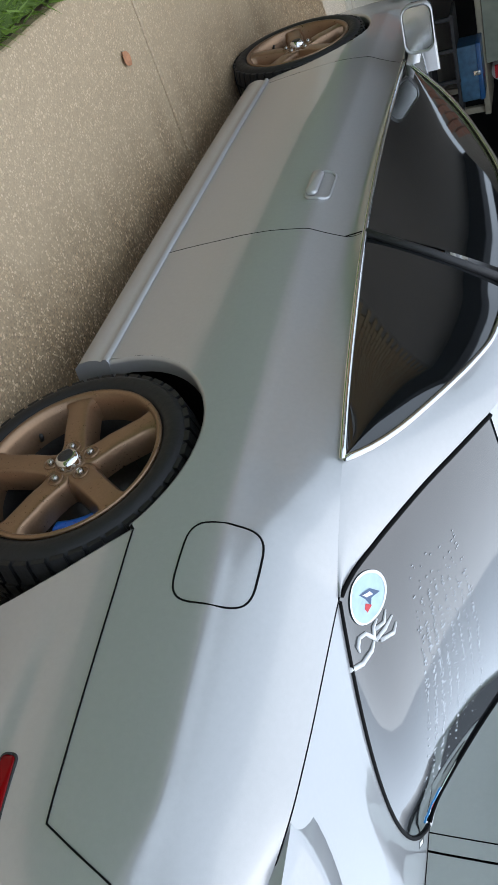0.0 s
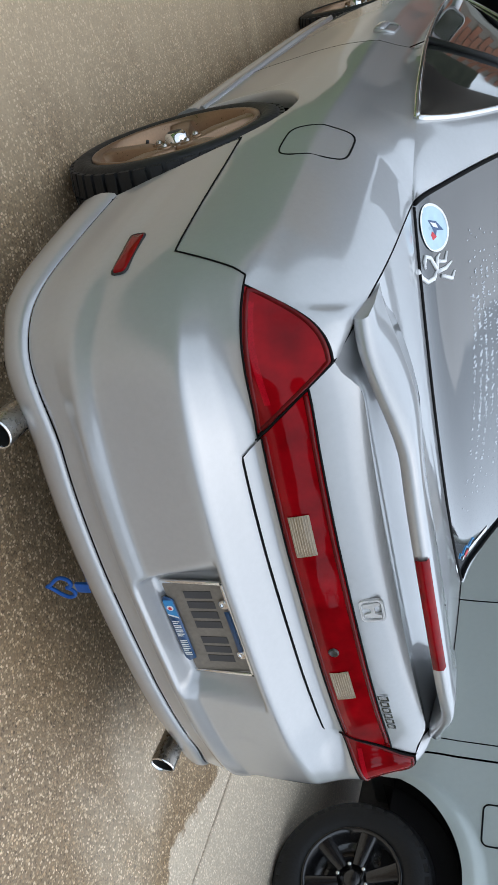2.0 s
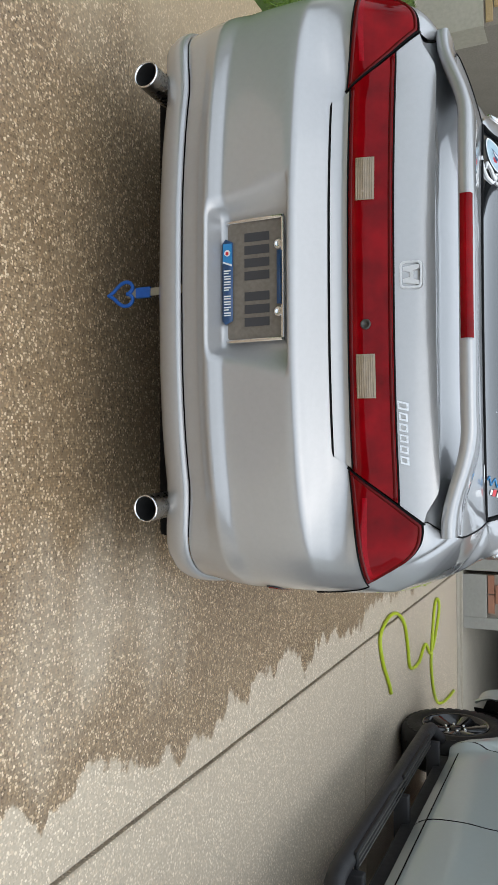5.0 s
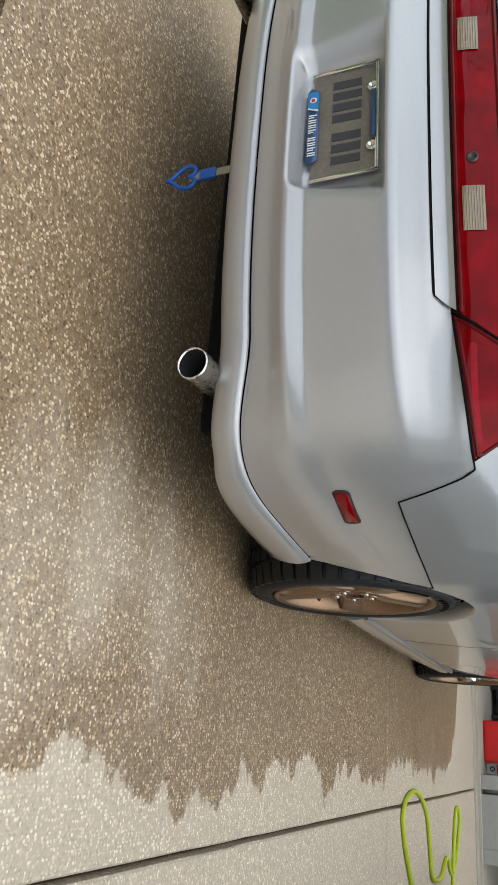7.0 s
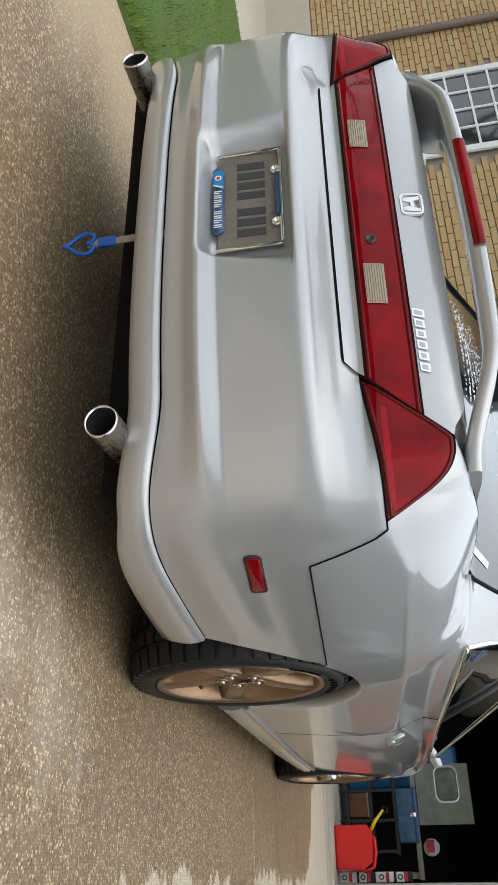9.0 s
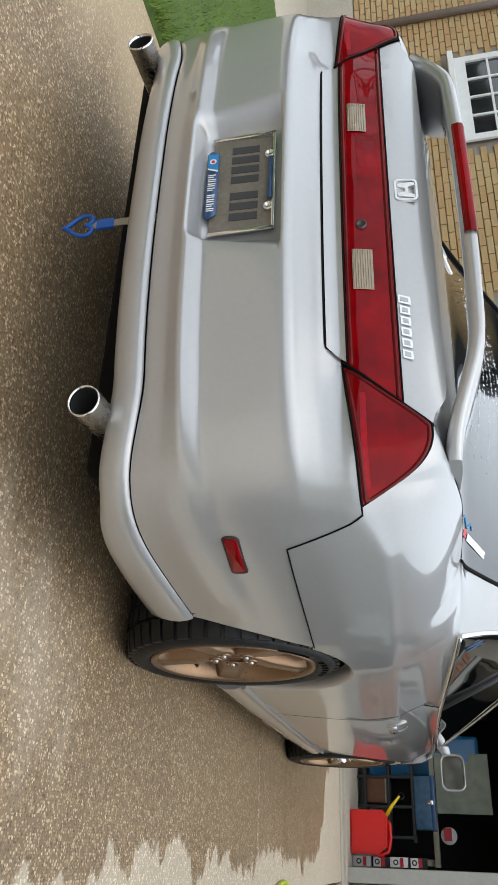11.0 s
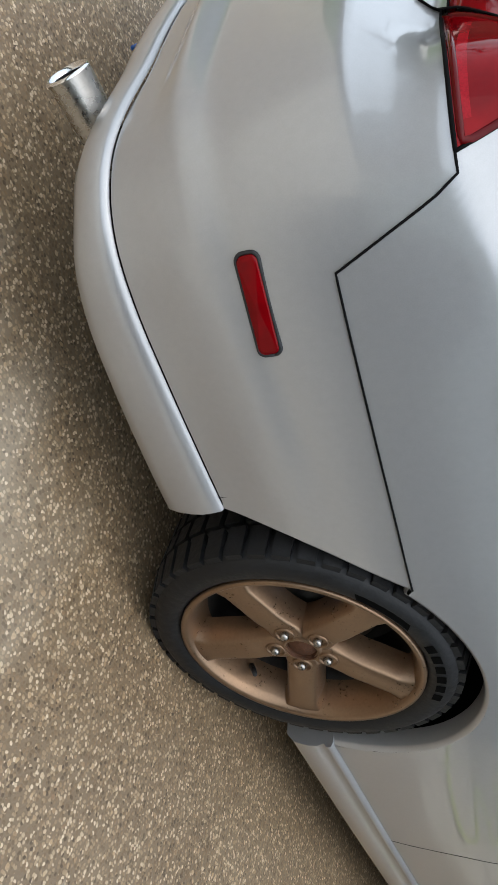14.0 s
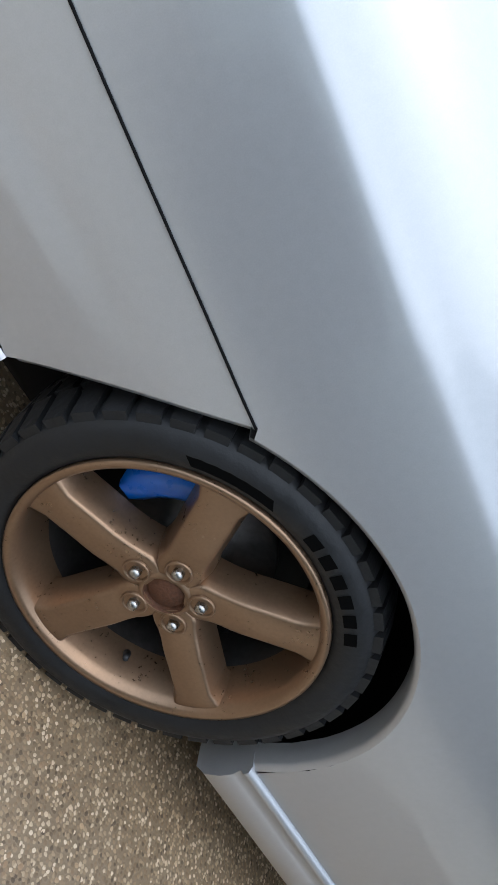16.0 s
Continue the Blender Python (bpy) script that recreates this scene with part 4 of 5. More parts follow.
for _ in range(760):
    lane = rnd.choice([0, 1, 1, 2, 2, 3, 4, 5, 6, 7])
    x = rnd.triangular(-0.50, 0.36, -0.16)
    y = 1.00 + 0.034 * lane - (0.30 - 0.035 * lane) * (x + 0.2) + rnd.gauss(0, 0.0045)
    r = rnd.uniform(0.0010, 0.0032)
    p = on_back(x, y, 0.001)
    n = 6
    ring = [drops.verts.new((p.x + r * math.cos(6.283 * k / n), p.y + r * 1.6 * math.sin(6.283 * k / n), p.z + 0.8 * r * math.sin(6.283 * k / n))) for k in range(n)]
    top = drops.verts.new((p.x, p.y - 0.001, p.z + 0.0010))
    for k in range(n):
        drops.faces.new((ring[k], ring[(k + 1) % n], top))
WATER = material("water_drops", (0.42, 0.45, 0.49), 0.25, 0.0, 0.6, 0.0, 50.0, 0.2)
tagged(part("water", drops, WATER, coupe), kind="stuff")
part("window_seal", tube([(RAIL(y)[0] - 0.008, y, RAIL(y)[1] + 0.002) for y in np.linspace(GLASS_Y + 0.01, 1.49, 26)], 0.006, 6), GAP, coupe)
part("window_seal", tube([(-(RAIL(y)[0] - 0.008), y, RAIL(y)[1] + 0.002) for y in np.linspace(GLASS_Y + 0.01, 1.49, 26)], 0.006, 6), GAP, coupe)
part("window_seal", tube([(0.64 * f, GLASS_Y - 0.003 - GLASS_BOW * (1 - f * f), 1.006 + 0.02 * (1 - f * f)) for f in np.linspace(-1, 1, 25)], 0.006, 6), GAP, coupe)
part("decal", sticker(rect(-0.05, -0.011, 0.05, 0.011), 0.50, 0.80, 0.5, 0.002), PLASTIC, coupe, "dark decal on the rear window", smooth=False)
part("decal_bar", sticker(rect(-0.04, -0.006, 0.02, 0.006), 0.50, 0.80, 0.5, 0.003), WHITE, coupe, smooth=False)

# decals on the rear and side windows
for u, v, w, h, m in ((0.0, 0.0, 0.13, 0.022, WHITE), (0.085, 0.0, 0.025, 0.022, REDPRINT), (0.11, 0.002, 0.018, 0.016, WHITE)):
    cx, cy = 0.565 - 0.12 * u, 1.02 - u
    part("window_decal", sticker(rect(-w / 2, -h / 2, w / 2, h / 2), cx, cy, -math.pi / 2 - 0.1, 0.002), m, coupe, "printed bar decal on the rear window", smooth=False)
part("squiggle_decal", tube([on_back(0.53 - 0.012 * math.sin(5 * k / 10 * math.pi) - 0.002 * k, 0.98 - 0.012 * k, 0.001) for k in range(11)], 0.003, 6), BLUEPRINT, coupe, "blue looped line decal")


def flick():
    pts = []
    for k in range(13):
        y = 1.30 + 0.006 * k
        lo, hi = BELT(y), WINTOP(y)
        t = 0.45 + 0.22 * math.sin(k * 1.3)
        pts.append((lo[0] + (hi[0] - lo[0]) * t + 0.004, y, lo[1] + (hi[1] - lo[1]) * t))
    return tube(pts, 0.0022, 6)


part("side_decal", flick(), NAVY, coupe, "dark blue scribble decal")


# ---- ground ----
def aggregate():
    """Exposed aggregate concrete, wet where water has run over it."""
    m = bpy.data.materials.new("exposed_aggregate")
    m.use_nodes = True
    nt = m.node_tree
    N, L = nt.nodes.new, nt.links.new
    b = nt.nodes["Principled BSDF"]
    geo = N("ShaderNodeNewGeometry")
    pos = geo.outputs["Position"]

    def math_node(op, a, c=None, d=None):
        n = N("ShaderNodeMath")
        n.operation = op
        for i, v in enumerate((a, c, d)):
            if v is None:
                continue
            if isinstance(v, (int, float)):
                n.inputs[i].default_value = v
            else:
                L(v, n.inputs[i])
        return n.outputs[0]

    def noise_node(scale, detail=4.0, stretch=None):
        n = N("ShaderNodeTexNoise")
        n.inputs["Scale"].default_value, n.inputs["Detail"].default_value = scale, detail
        if stretch:
            mp = N("ShaderNodeMapping")
            mp.inputs["Scale"].default_value = stretch
            L(pos, mp.inputs["Vector"])
            L(mp.outputs[0], n.inputs["Vector"])
        else:
            L(pos, n.inputs["Vector"])
        return n.outputs[0]

    def ramp(src, stops):
        r = N("ShaderNodeValToRGB")
        el = r.color_ramp.elements
        while len(el) < len(stops):
            el.new(0.5)
        for e, (p, c) in zip(el, stops):
            e.position, e.color = p, (*c, 1)
        L(src, r.inputs[0])
        return r.outputs[0]

    def mix(f, a, c, kind="MIX"):
        n = N("ShaderNodeMix")
        n.data_type, n.blend_type = "RGBA", kind
        if isinstance(f, (int, float)):
            n.inputs[0].default_value = f
        else:
            L(f, n.inputs[0])
        for i, v in ((6, a), (7, c)):
            if isinstance(v, tuple):
                n.inputs[i].default_value = (*v, 1)
            else:
                L(v, n.inputs[i])
        return n.outputs[2]

    def stones(scale):
        warp = N("ShaderNodeVectorMath")
        warp.operation = "MULTIPLY_ADD"
        n = N("ShaderNodeTexNoise")
        n.inputs["Scale"].default_value = scale * 0.8
        L(pos, n.inputs["Vector"])
        L(n.outputs[1], warp.inputs[0])
        warp.inputs[1].default_value = (0.7 / scale,) * 3
        L(pos, warp.inputs[2])
        v = N("ShaderNodeTexVoronoi")
        v.inputs["Scale"].default_value = scale
        L(warp.outputs[0], v.inputs["Vector"])
        sep = N("ShaderNodeSeparateColor")
        L(v.outputs["Color"], sep.inputs[0])
        return v.outputs["Distance"], sep.outputs[0], sep.outputs[1]

    d1, r1, q1 = stones(132.0)
    d2, r2, q2 = stones(74.0)
    fine = ramp(r1, [(0.0, (0.10, 0.075, 0.05)), (0.40, (0.27, 0.21, 0.145)), (0.72, (0.42, 0.35, 0.26)), (0.86, (0.60, 0.54, 0.45)), (1.0, (0.78, 0.74, 0.66))])
    matrix = mix(math_node("GREATER_THAN", d1, 0.52), fine, (0.24, 0.20, 0.15))
    pebble = ramp(r2, [(0.0, (0.30, 0.22, 0.15)), (0.5, (0.52, 0.42, 0.30)), (1.0, (0.70, 0.64, 0.54))])
    big = math_node("MULTIPLY", math_node("GREATER_THAN", q2, 0.82), math_node("LESS_THAN", d2, 0.36))
    col = mix(big, matrix, pebble)
    stain = noise_node(1.3, 6.0)
    col = mix(0.35, col, ramp(stain, [(0.3, (0.55, 0.5, 0.45)), (0.7, (1.0, 1.0, 1.0))]), "MULTIPLY")
    dust = noise_node(9.0, 8.0)
    paste = math_node("MULTIPLY", math_node("SUBTRACT", dust, 0.45), 0.7)
    col = mix(math_node("MAXIMUM", math_node("MULTIPLY", paste, 1.0), 0.0), col, (0.36, 0.32, 0.26))
    sep = N("ShaderNodeSeparateXYZ")
    L(pos, sep.inputs[0])
    X, Y = sep.outputs[0], sep.outputs[1]
    jag = math_node("MULTIPLY", math_node("SUBTRACT", noise_node(3.2, 5.0, (0.35, 1.4, 1.0)), 0.5), 0.55)
    fray = math_node("MULTIPLY", math_node("SUBTRACT", noise_node(26.0, 4.0), 0.5), 0.10)
    edge = math_node("ADD", jag, fray)
    right = math_node("SUBTRACT", math_node("SUBTRACT", 1.43, math_node("MULTIPLY", math_node("MAXIMUM", math_node("SUBTRACT", 0.5, Y), 0.0), 0.22)), X)
    front = math_node("SUBTRACT", math_node("SUBTRACT", 5.85, math_node("MULTIPLY", math_node("MULTIPLY", X, X), 0.45)), Y)
    inside = math_node("ADD", math_node("MINIMUM", right, front), edge)
    patch = math_node("SQRT", math_node("ADD", math_node("POWER", math_node("SUBTRACT", X, 0.92), 2.0), math_node("POWER", math_node("MULTIPLY", math_node("SUBTRACT", Y, 0.26), 0.7), 2.0)))
    drying = math_node("MULTIPLY", math_node("MAXIMUM", math_node("SUBTRACT", math_node("ADD", 0.36, math_node("MULTIPLY", jag, 1.6)), patch), 0.0), 4.0)
    wet = N("ShaderNodeMapRange")
    wet.inputs["From Min"].default_value, wet.inputs["From Max"].default_value = -0.006, 0.012
    L(inside, wet.inputs[0])
    wetness = math_node("MULTIPLY", wet.outputs[0], math_node("SUBTRACT", 1.0, math_node("MINIMUM", math_node("MULTIPLY", drying, 0.55), 0.6)))
    dry = mix(0.55, mix(1.0, col, (1.55, 1.46, 1.34), "MULTIPLY"), (0.60, 0.535, 0.43))
    wetcol = mix(1.0, col, (1.02, 0.88, 0.70), "MULTIPLY")
    side = N("ShaderNodeMapRange")
    side.inputs["From Min"].default_value, side.inputs["From Max"].default_value = 0.72, 1.12
    L(math_node("SUBTRACT", math_node("MULTIPLY", jag, 1.2), X), side.inputs[0])
    wetcol = mix(math_node("MULTIPLY", side.outputs[0], 0.60), wetcol, (0.50, 0.395, 0.26))
    L(mix(wetness, dry, wetcol), b.inputs["Base Color"])
    ro = N("ShaderNodeMapRange")
    ro.inputs["To Min"].default_value, ro.inputs["To Max"].default_value = 0.85, 0.42
    L(wetness, ro.inputs[0])
    L(math_node("ADD", ro.outputs[0], math_node("MULTIPLY", math_node("SUBTRACT", dust, 0.5), 0.25)), b.inputs["Roughness"])
    height = math_node("SUBTRACT", math_node("MULTIPLY", math_node("SUBTRACT", 0.7, d1), 0.5), math_node("MULTIPLY", big, math_node("MULTIPLY", d2, 0.8)))
    bp = N("ShaderNodeBump")
    bp.inputs["Strength"].default_value, bp.inputs["Distance"].default_value = 0.55, 0.004
    L(height, bp.inputs["Height"])
    L(bp.outputs[0], b.inputs["Normal"])
    return m


SLAB = aggregate()


def setting(name, bm, mat, label, smooth=False):
    return tagged(part(name, bm, mat, smooth=smooth), label, kind="structure")


def slab(lo, hi):
    """A concrete slab with slightly worn top edges."""
    bm = bmesh.new()
    x0, y0, z0 = lo
    x1, y1, z1 = hi
    e = 0.006
    nx, ny = 24, 24
    rows = []
    for i in range(ny + 1):
        y = y0 + e + (y1 - y0 - 2 * e) * i / ny
        rows.append([(x0 + e + (x1 - x0 - 2 * e) * j / nx, y, z1) for j in range(nx + 1)])
    vs = add_grid(bm, rows)
    rim = vs[0] + [r[-1] for r in vs[1:]] + vs[-1][-2::-1] + [r[0] for r in vs[-2:0:-1]]
    low_ring, base_ring = [], []
    for v in rim:
        x = x0 if v.co.x < x0 + 2 * e else (x1 if v.co.x > x1 - 2 * e else v.co.x)
        y = y0 if v.co.y < y0 + 2 * e else (y1 if v.co.y > y1 - 2 * e else v.co.y)
        w = 0.0025 * noise.noise((x * 9, y * 9, 0))
        low_ring.append(bm.verts.new((x + w, y + w, z1 - 0.006)))
        base_ring.append(bm.verts.new((x, y, z0)))
    for i in range(len(rim)):
        j = (i + 1) % len(rim)
        bm.faces.new((rim[j], rim[i], low_ring[i], low_ring[j]))
        bm.faces.new((low_ring[j], low_ring[i], base_ring[i], base_ring[j]))
    bmesh.ops.recalc_face_normals(bm, faces=bm.faces)
    return bm


ground = setting("ground", box((-400, -400, -0.14), (400, 400, -0.10)), SOIL, "bare flat ground under slabs and lawn")
driveway = setting("driveway", box((-1.56, -10.6, -0.10), (7.95, 6.50, -0.05)), SOIL, "driveway bed with dirt in its joints")
for xa, xb in ((-1.56, 1.572), (1.588, 4.75), (4.762, 7.95)):
    for ya, yb in ((-10.6, -7.215), (-7.2, -3.815), (-3.80, -0.418), (-0.402, 2.993), (3.005, 6.49)):
        part("slab", slab((xa, ya, -0.098), (xb, yb, 0.0)), SLAB, driveway, smooth=False)

# lawn: turf sheet with a curved far edge, and blades
EDGE = Curve([(-8.0, -7.4), (-4.0, -7.2), (-0.5, -6.9), (1.26, -6.2), (2.2, -5.3), (3.4, -4.2), (4.9, -3.1), (6.0, -2.9), (6.5, -2.88)])
TURF = material("turf", (0.06, 0.105, 0.014), 0.9, bump=0.9, scale=30.0, vary=0.4)
BLADE = material("grass_blades", (0.125, 0.205, 0.022), 0.6, scale=9.0, vary=0.6)
rows = []
for y in np.linspace(-8.0, 6.5, 90):
    x0 = EDGE(y)
    row = []
    for k in range(41):
        x = x0 + (-1.575 - x0) * k / 40
        z = 0.012 + 0.02 * noise.noise((x * 1.3, y * 1.3, 0)) + 0.02 * smoothstep(-1.575, -1.9, x) - (0.06 if k in (0, 40) else 0)
        row.append((x + (0.03 * noise.noise((0, y * 5, 3)) if k == 40 else 0), y, z))
    rows.append(row)
setting("lawn", grid(rows), TURF, "green mown lawn beside the driveway", True)
rs = np.random.RandomState(3)
nb = 90000
by = rs.uniform(-2.5, 6.4, nb)
bx = -1.58 - rs.uniform(0, 1, nb) ** 1.3 * 5.2
ok = bx > np.array([EDGE(v) for v in by]) + 0.03
bx, by = bx[ok], by[ok]
nb = len(bx)
ang, hgt, wid, lean = rs.uniform(0, 6.28, nb), rs.uniform(0.025, 0.055, nb), rs.uniform(0.002, 0.0045, nb), rs.normal(0, 0.018, (nb, 2))
v = np.zeros((nb, 3, 3))
v[:, 0] = np.stack([bx - wid * np.cos(ang), by - wid * np.sin(ang), np.full(nb, 0.012)], 1)
v[:, 1] = np.stack([bx + wid * np.cos(ang), by + wid * np.sin(ang), np.full(nb, 0.012)], 1)
v[:, 2] = np.stack([bx + lean[:, 0], by + lean[:, 1], 0.012 + hgt], 1)
me = bpy.data.meshes.new("grass")
me.from_pydata(v.reshape(-1, 3).tolist(), [], np.arange(3 * nb).reshape(-1, 3).tolist())
me.materials.append(BLADE)
tagged(new("grass", me), "short green grass blades on the lawn", "grass", kind="stuff")

# path and neighbouring drive past the lawn
rows = []
for y in np.linspace(-8.0, 6.49, 60):
    x0 = EDGE(y)
    rows.append([(-26.0, y, 0.0), (x0 - 2.2, y, 0.0), (x0 - 0.16, y, 0.0), (x0 - 0.15, y, 0.02), (x0 - 0.02, y, 0.02), (x0, y, -0.06)])
setting("pavement", grid(rows), PATH_CONCRETE, "pale concrete drive past the lawn")

# dry leaves at the lawn's edge
LEAF = material("dry_leaf", (0.42, 0.20, 0.10), 0.7, scale=90.0, vary=0.3)


def leaf(x, y, z, size, turn):
    o = thing("dry_leaf", (x, y, z), "curled brown dry leaf on the driveway", "leaf", "fallen leaves")
    rows = []
    for i in range(7):
        t = i / 6
        w = size * 0.45 * math.sin(math.pi * t) ** 0.7
        row = []
        for u in (-1, -0.4, 0.4, 1):
            a, c = (t - 0.5) * size, w * u
            row.append((x + a * math.cos(turn) - c * math.sin(turn), y + a * math.sin(turn) + c * math.cos(turn), z + 0.004 + 0.25 * size * u * u * (0.3 + t * 0.5)))
        rows.append(row)
    part("blade", grid(rows), LEAF, o)


for x, y, s, a in ((-1.277, 2.767, 0.06, 0.4), (-1.53, 0.15, 0.065, 1.2), (-1.55, 1.6, 0.05, 2.0)):
    leaf(x, y, 0.001, s, a)


# ---- garage ----
def brickwork(parent, x0, x1, z0, z1, y, mat, length=0.2, course=0.075, depth=0.02, gap=0.010, seed=1, limit=300, holes=()):
    """Running-bond bricks on a wall that faces -y: parts up to the limit, the rest joined."""
    r = random.Random(seed)
    rest = bmesh.new()
    n, row, z = 0, 0, z0
    meshes = []
    for k in range(5):
        bm = bmesh.new()
        w, h = length - gap, course - gap
        ins = 0.002
        f = [(-w / 2, 0, -h / 2), (w / 2, 0, -h / 2), (w / 2, 0, h / 2), (-w / 2, 0, h / 2)]
        g = [(-w / 2 + ins, -depth - 0.002 * k / 4, -h / 2 + ins), (w / 2 - ins, -depth - 0.001, -h / 2 + ins), (w / 2 - ins, -depth, h / 2 - ins), (-w / 2 + ins, -depth - 0.001, h / 2 - ins)]
        a, b = [bm.verts.new(p) for p in f], [bm.verts.new(p) for p in g]
        bm.faces.new(b)
        for i in range(4):
            bm.faces.new((a[i], a[(i + 1) % 4], b[(i + 1) % 4], b[i]))
        bmesh.ops.recalc_face_normals(bm, faces=bm.faces)
        me = bpy.data.meshes.new("brick")
        bm.to_mesh(me)
        bm.free()
        me.materials.append(mat)
        meshes.append(me)
    while z + course <= z1 + 1e-6:
        x = x0 + (length / 2 if row % 2 else 0)
        while x + length * 0.9 <= x1:
            cx, cz = x + length / 2, z + course / 2
            if not any(a < cx + length / 2 and cx - length / 2 < b and c < cz + course / 2 and cz - course / 2 < d for a, b, c, d in holes):
                if n < limit:
                    ob = new("brick", meshes[r.randrange(5)])
                    ob.parent = parent
                    ob.location = Vector((cx, y, cz)) - ORIGIN[parent]
                else:
                    add_box(rest, (cx - (length - gap) / 2, y - depth, cz - (course - gap) / 2), (cx + (length - gap) / 2, y, cz + (course - gap) / 2))
                n += 1
            x += length
        z += course
        row += 1
    if len(rest.verts):
        tagged(part("brick_field", rest, mat, parent, smooth=False), kind="stuff")
    else:
        rest.free()


def brick_material(name, colors):
    m = material(name, colors[1], 0.85, bump=0.5, scale=60.0, vary=0.25)
    nt = m.node_tree
    b = nt.nodes["Principled BSDF"]
    src = b.inputs["Base Color"].links[0].from_socket
    info, isl = nt.nodes.new("ShaderNodeObjectInfo"), nt.nodes.new("ShaderNodeNewGeometry")
    add = nt.nodes.new("ShaderNodeMath")
    add.operation = "ADD"
    nt.links.new(info.outputs["Random"], add.inputs[0])
    nt.links.new(isl.outputs["Random Per Island"], add.inputs[1])
    fr = nt.nodes.new("ShaderNodeMath")
    fr.operation = "FRACT"
    nt.links.new(add.outputs[0], fr.inputs[0])
    ramp = nt.nodes.new("ShaderNodeValToRGB")
    stops = ramp.color_ramp.elements
    stops.new(0.5)
    for e, p, c in zip(stops, (0.0, 0.5, 1.0), colors):
        e.position, e.color = p, (*c, 1)
    nt.links.new(fr.outputs[0], ramp.inputs[0])
    mx = nt.nodes.new("ShaderNodeMix")
    mx.data_type = "RGBA"
    mx.inputs[0].default_value = 0.65
    nt.links.new(src, mx.inputs[6])
    nt.links.new(ramp.outputs[0], mx.inputs[7])
    nt.links.new(mx.outputs[2], b.inputs["Base Color"])
    return m


BRICKS_RED = brick_material("orange_red_brick", ((0.31, 0.135, 0.085), (0.36, 0.17, 0.108), (0.39, 0.20, 0.13)))
BRICKS_TAN = brick_material("tan_brick_mix", ((0.42, 0.24, 0.11), (0.46, 0.31, 0.15), (0.47, 0.35, 0.19)))

setting("garage_floor", box((-1.6, 6.50, -0.1), (8.2, 13.0, 0.035), 0.004), PATH_CONCRETE, "plain concrete garage floor")
setting("garage_apron", box((-1.56, 6.35, -0.09), (7.95, 6.498, 0.012), 0.004), PATH_CONCRETE, "pale concrete strip at the garage door")
# inner walls and ceiling: the garage's shade is put into their near-black colour
setting("wall_back", box((-1.76, 13.0, -0.1), (8.4, 13.2, 3.0)), DARK, "back wall of the garage, near black for its deep shade")
setting("wall_left", box((-1.76, 6.9, -0.1), (-1.6, 13.0, 3.0)), DARK, "side wall of the garage, near black for its deep shade")
setting("wall_right", box((8.2, 6.9, -0.1), (8.4, 13.0, 3.0)), DARK, "side wall of the garage, near black for its deep shade")
setting("ceiling", box((-1.76, 6.6, 3.0), (8.4, 13.2, 3.15)), DARK, "garage ceiling, near black for its deep shade")
PIERS = ((-1.76, -1.20), (1.62, 2.06), (4.10, 8.4))
piers = []
for i, (a, b) in enumerate(PIERS):
    w = setting(f"wall_front_{i + 1}", box((a, 6.60, -0.1), (b, 6.88, 2.3)), MORTAR, "red brick pier between the garage doors")
    piers.append(w)
# header and roof stay out of view; added to close the garage for reflections
lintel = setting("wall_header", box((-1.76, 6.60, 2.3), (8.4, 6.88, 3.0)), MORTAR, "unseen brick wall over the garage doors, closing off reflections")
setting("roof", box((-2.0, 6.2, 3.15), (8.8, 13.4, 3.35), 0.02), PLASTIC, "unseen flat garage roof, added to close off reflections")
for i, x in enumerate((-1.16, 1.50, 2.10, 4.00)):
    setting(f"door_frame_{i + 1}", box((x - 0.04, 6.56, 0.035), (x + 0.08, 6.84, 2.3), 0.006), TRIMGREY, "grey painted garage door jamb")
for i, (a, b) in enumerate(((-1.12, 1.46), (2.18, 3.96))):
    dr = setting(f"garage_door_{i + 1}", box((a, 6.90, 2.22), (b, 9.4, 2.28)), TRIMGREY, "raised sectional garage door under the ceiling")
for a, b in ((-1.74, -1.22), (1.62, 2.06)):
    setting("trim", box((a, 6.56, -0.02), (b, 6.599, 0.27), 0.006), TRIMGREY, "grey plinth under the brick pier")

# red fuel can with yellow spout
can = thing("fuel_can", (1.17, 6.92, 0.035), "red plastic fuel can with a yellow spout on the garage floor", "fuel can")
prof = [(-0.18, 0.0), (0.17, 0.0), (0.185, 0.02), (0.185, 0.25), (0.12, 0.335), (-0.13, 0.345), (-0.185, 0.30), (-0.185, 0.02)]
bm = extruded(prof, 0.20, Matrix(((1, 0, 0, 1.17), (0, 0, -1, 7.02), (0, 1, 0, 0.036), (0, 0, 0, 1))), 0.018)
part("body", bm, CANRED, can, smooth=False)
part("handle", tube([(1.34, 6.92, 0.22), (1.365, 6.92, 0.30), (1.33, 6.92, 0.375), (1.22, 6.92, 0.40), (1.10, 6.92, 0.395), (1.06, 6.92, 0.36)], 0.018, 10), CANRED, can)
part("spout", tube([(1.03, 6.92, 0.37), (0.95, 6.91, 0.42), (0.86, 6.90, 0.50)], [0.02, 0.016, 0.010], 12), YELLOW, can, "yellow spout")
part("spout_ring", tube([(0.86 + 0.028 * math.cos(a), 6.90, 0.515 + 0.028 * math.sin(a)) for a in np.linspace(0, 6.283, 17)], 0.004, 6, False), PLASTIC, can)
part("cap", spun([(0.026, 0.0), (0.026, 0.03), (0.0, 0.032)], (1.045, 6.90, 0.365), "y", 16, 1), PLASTIC, can)

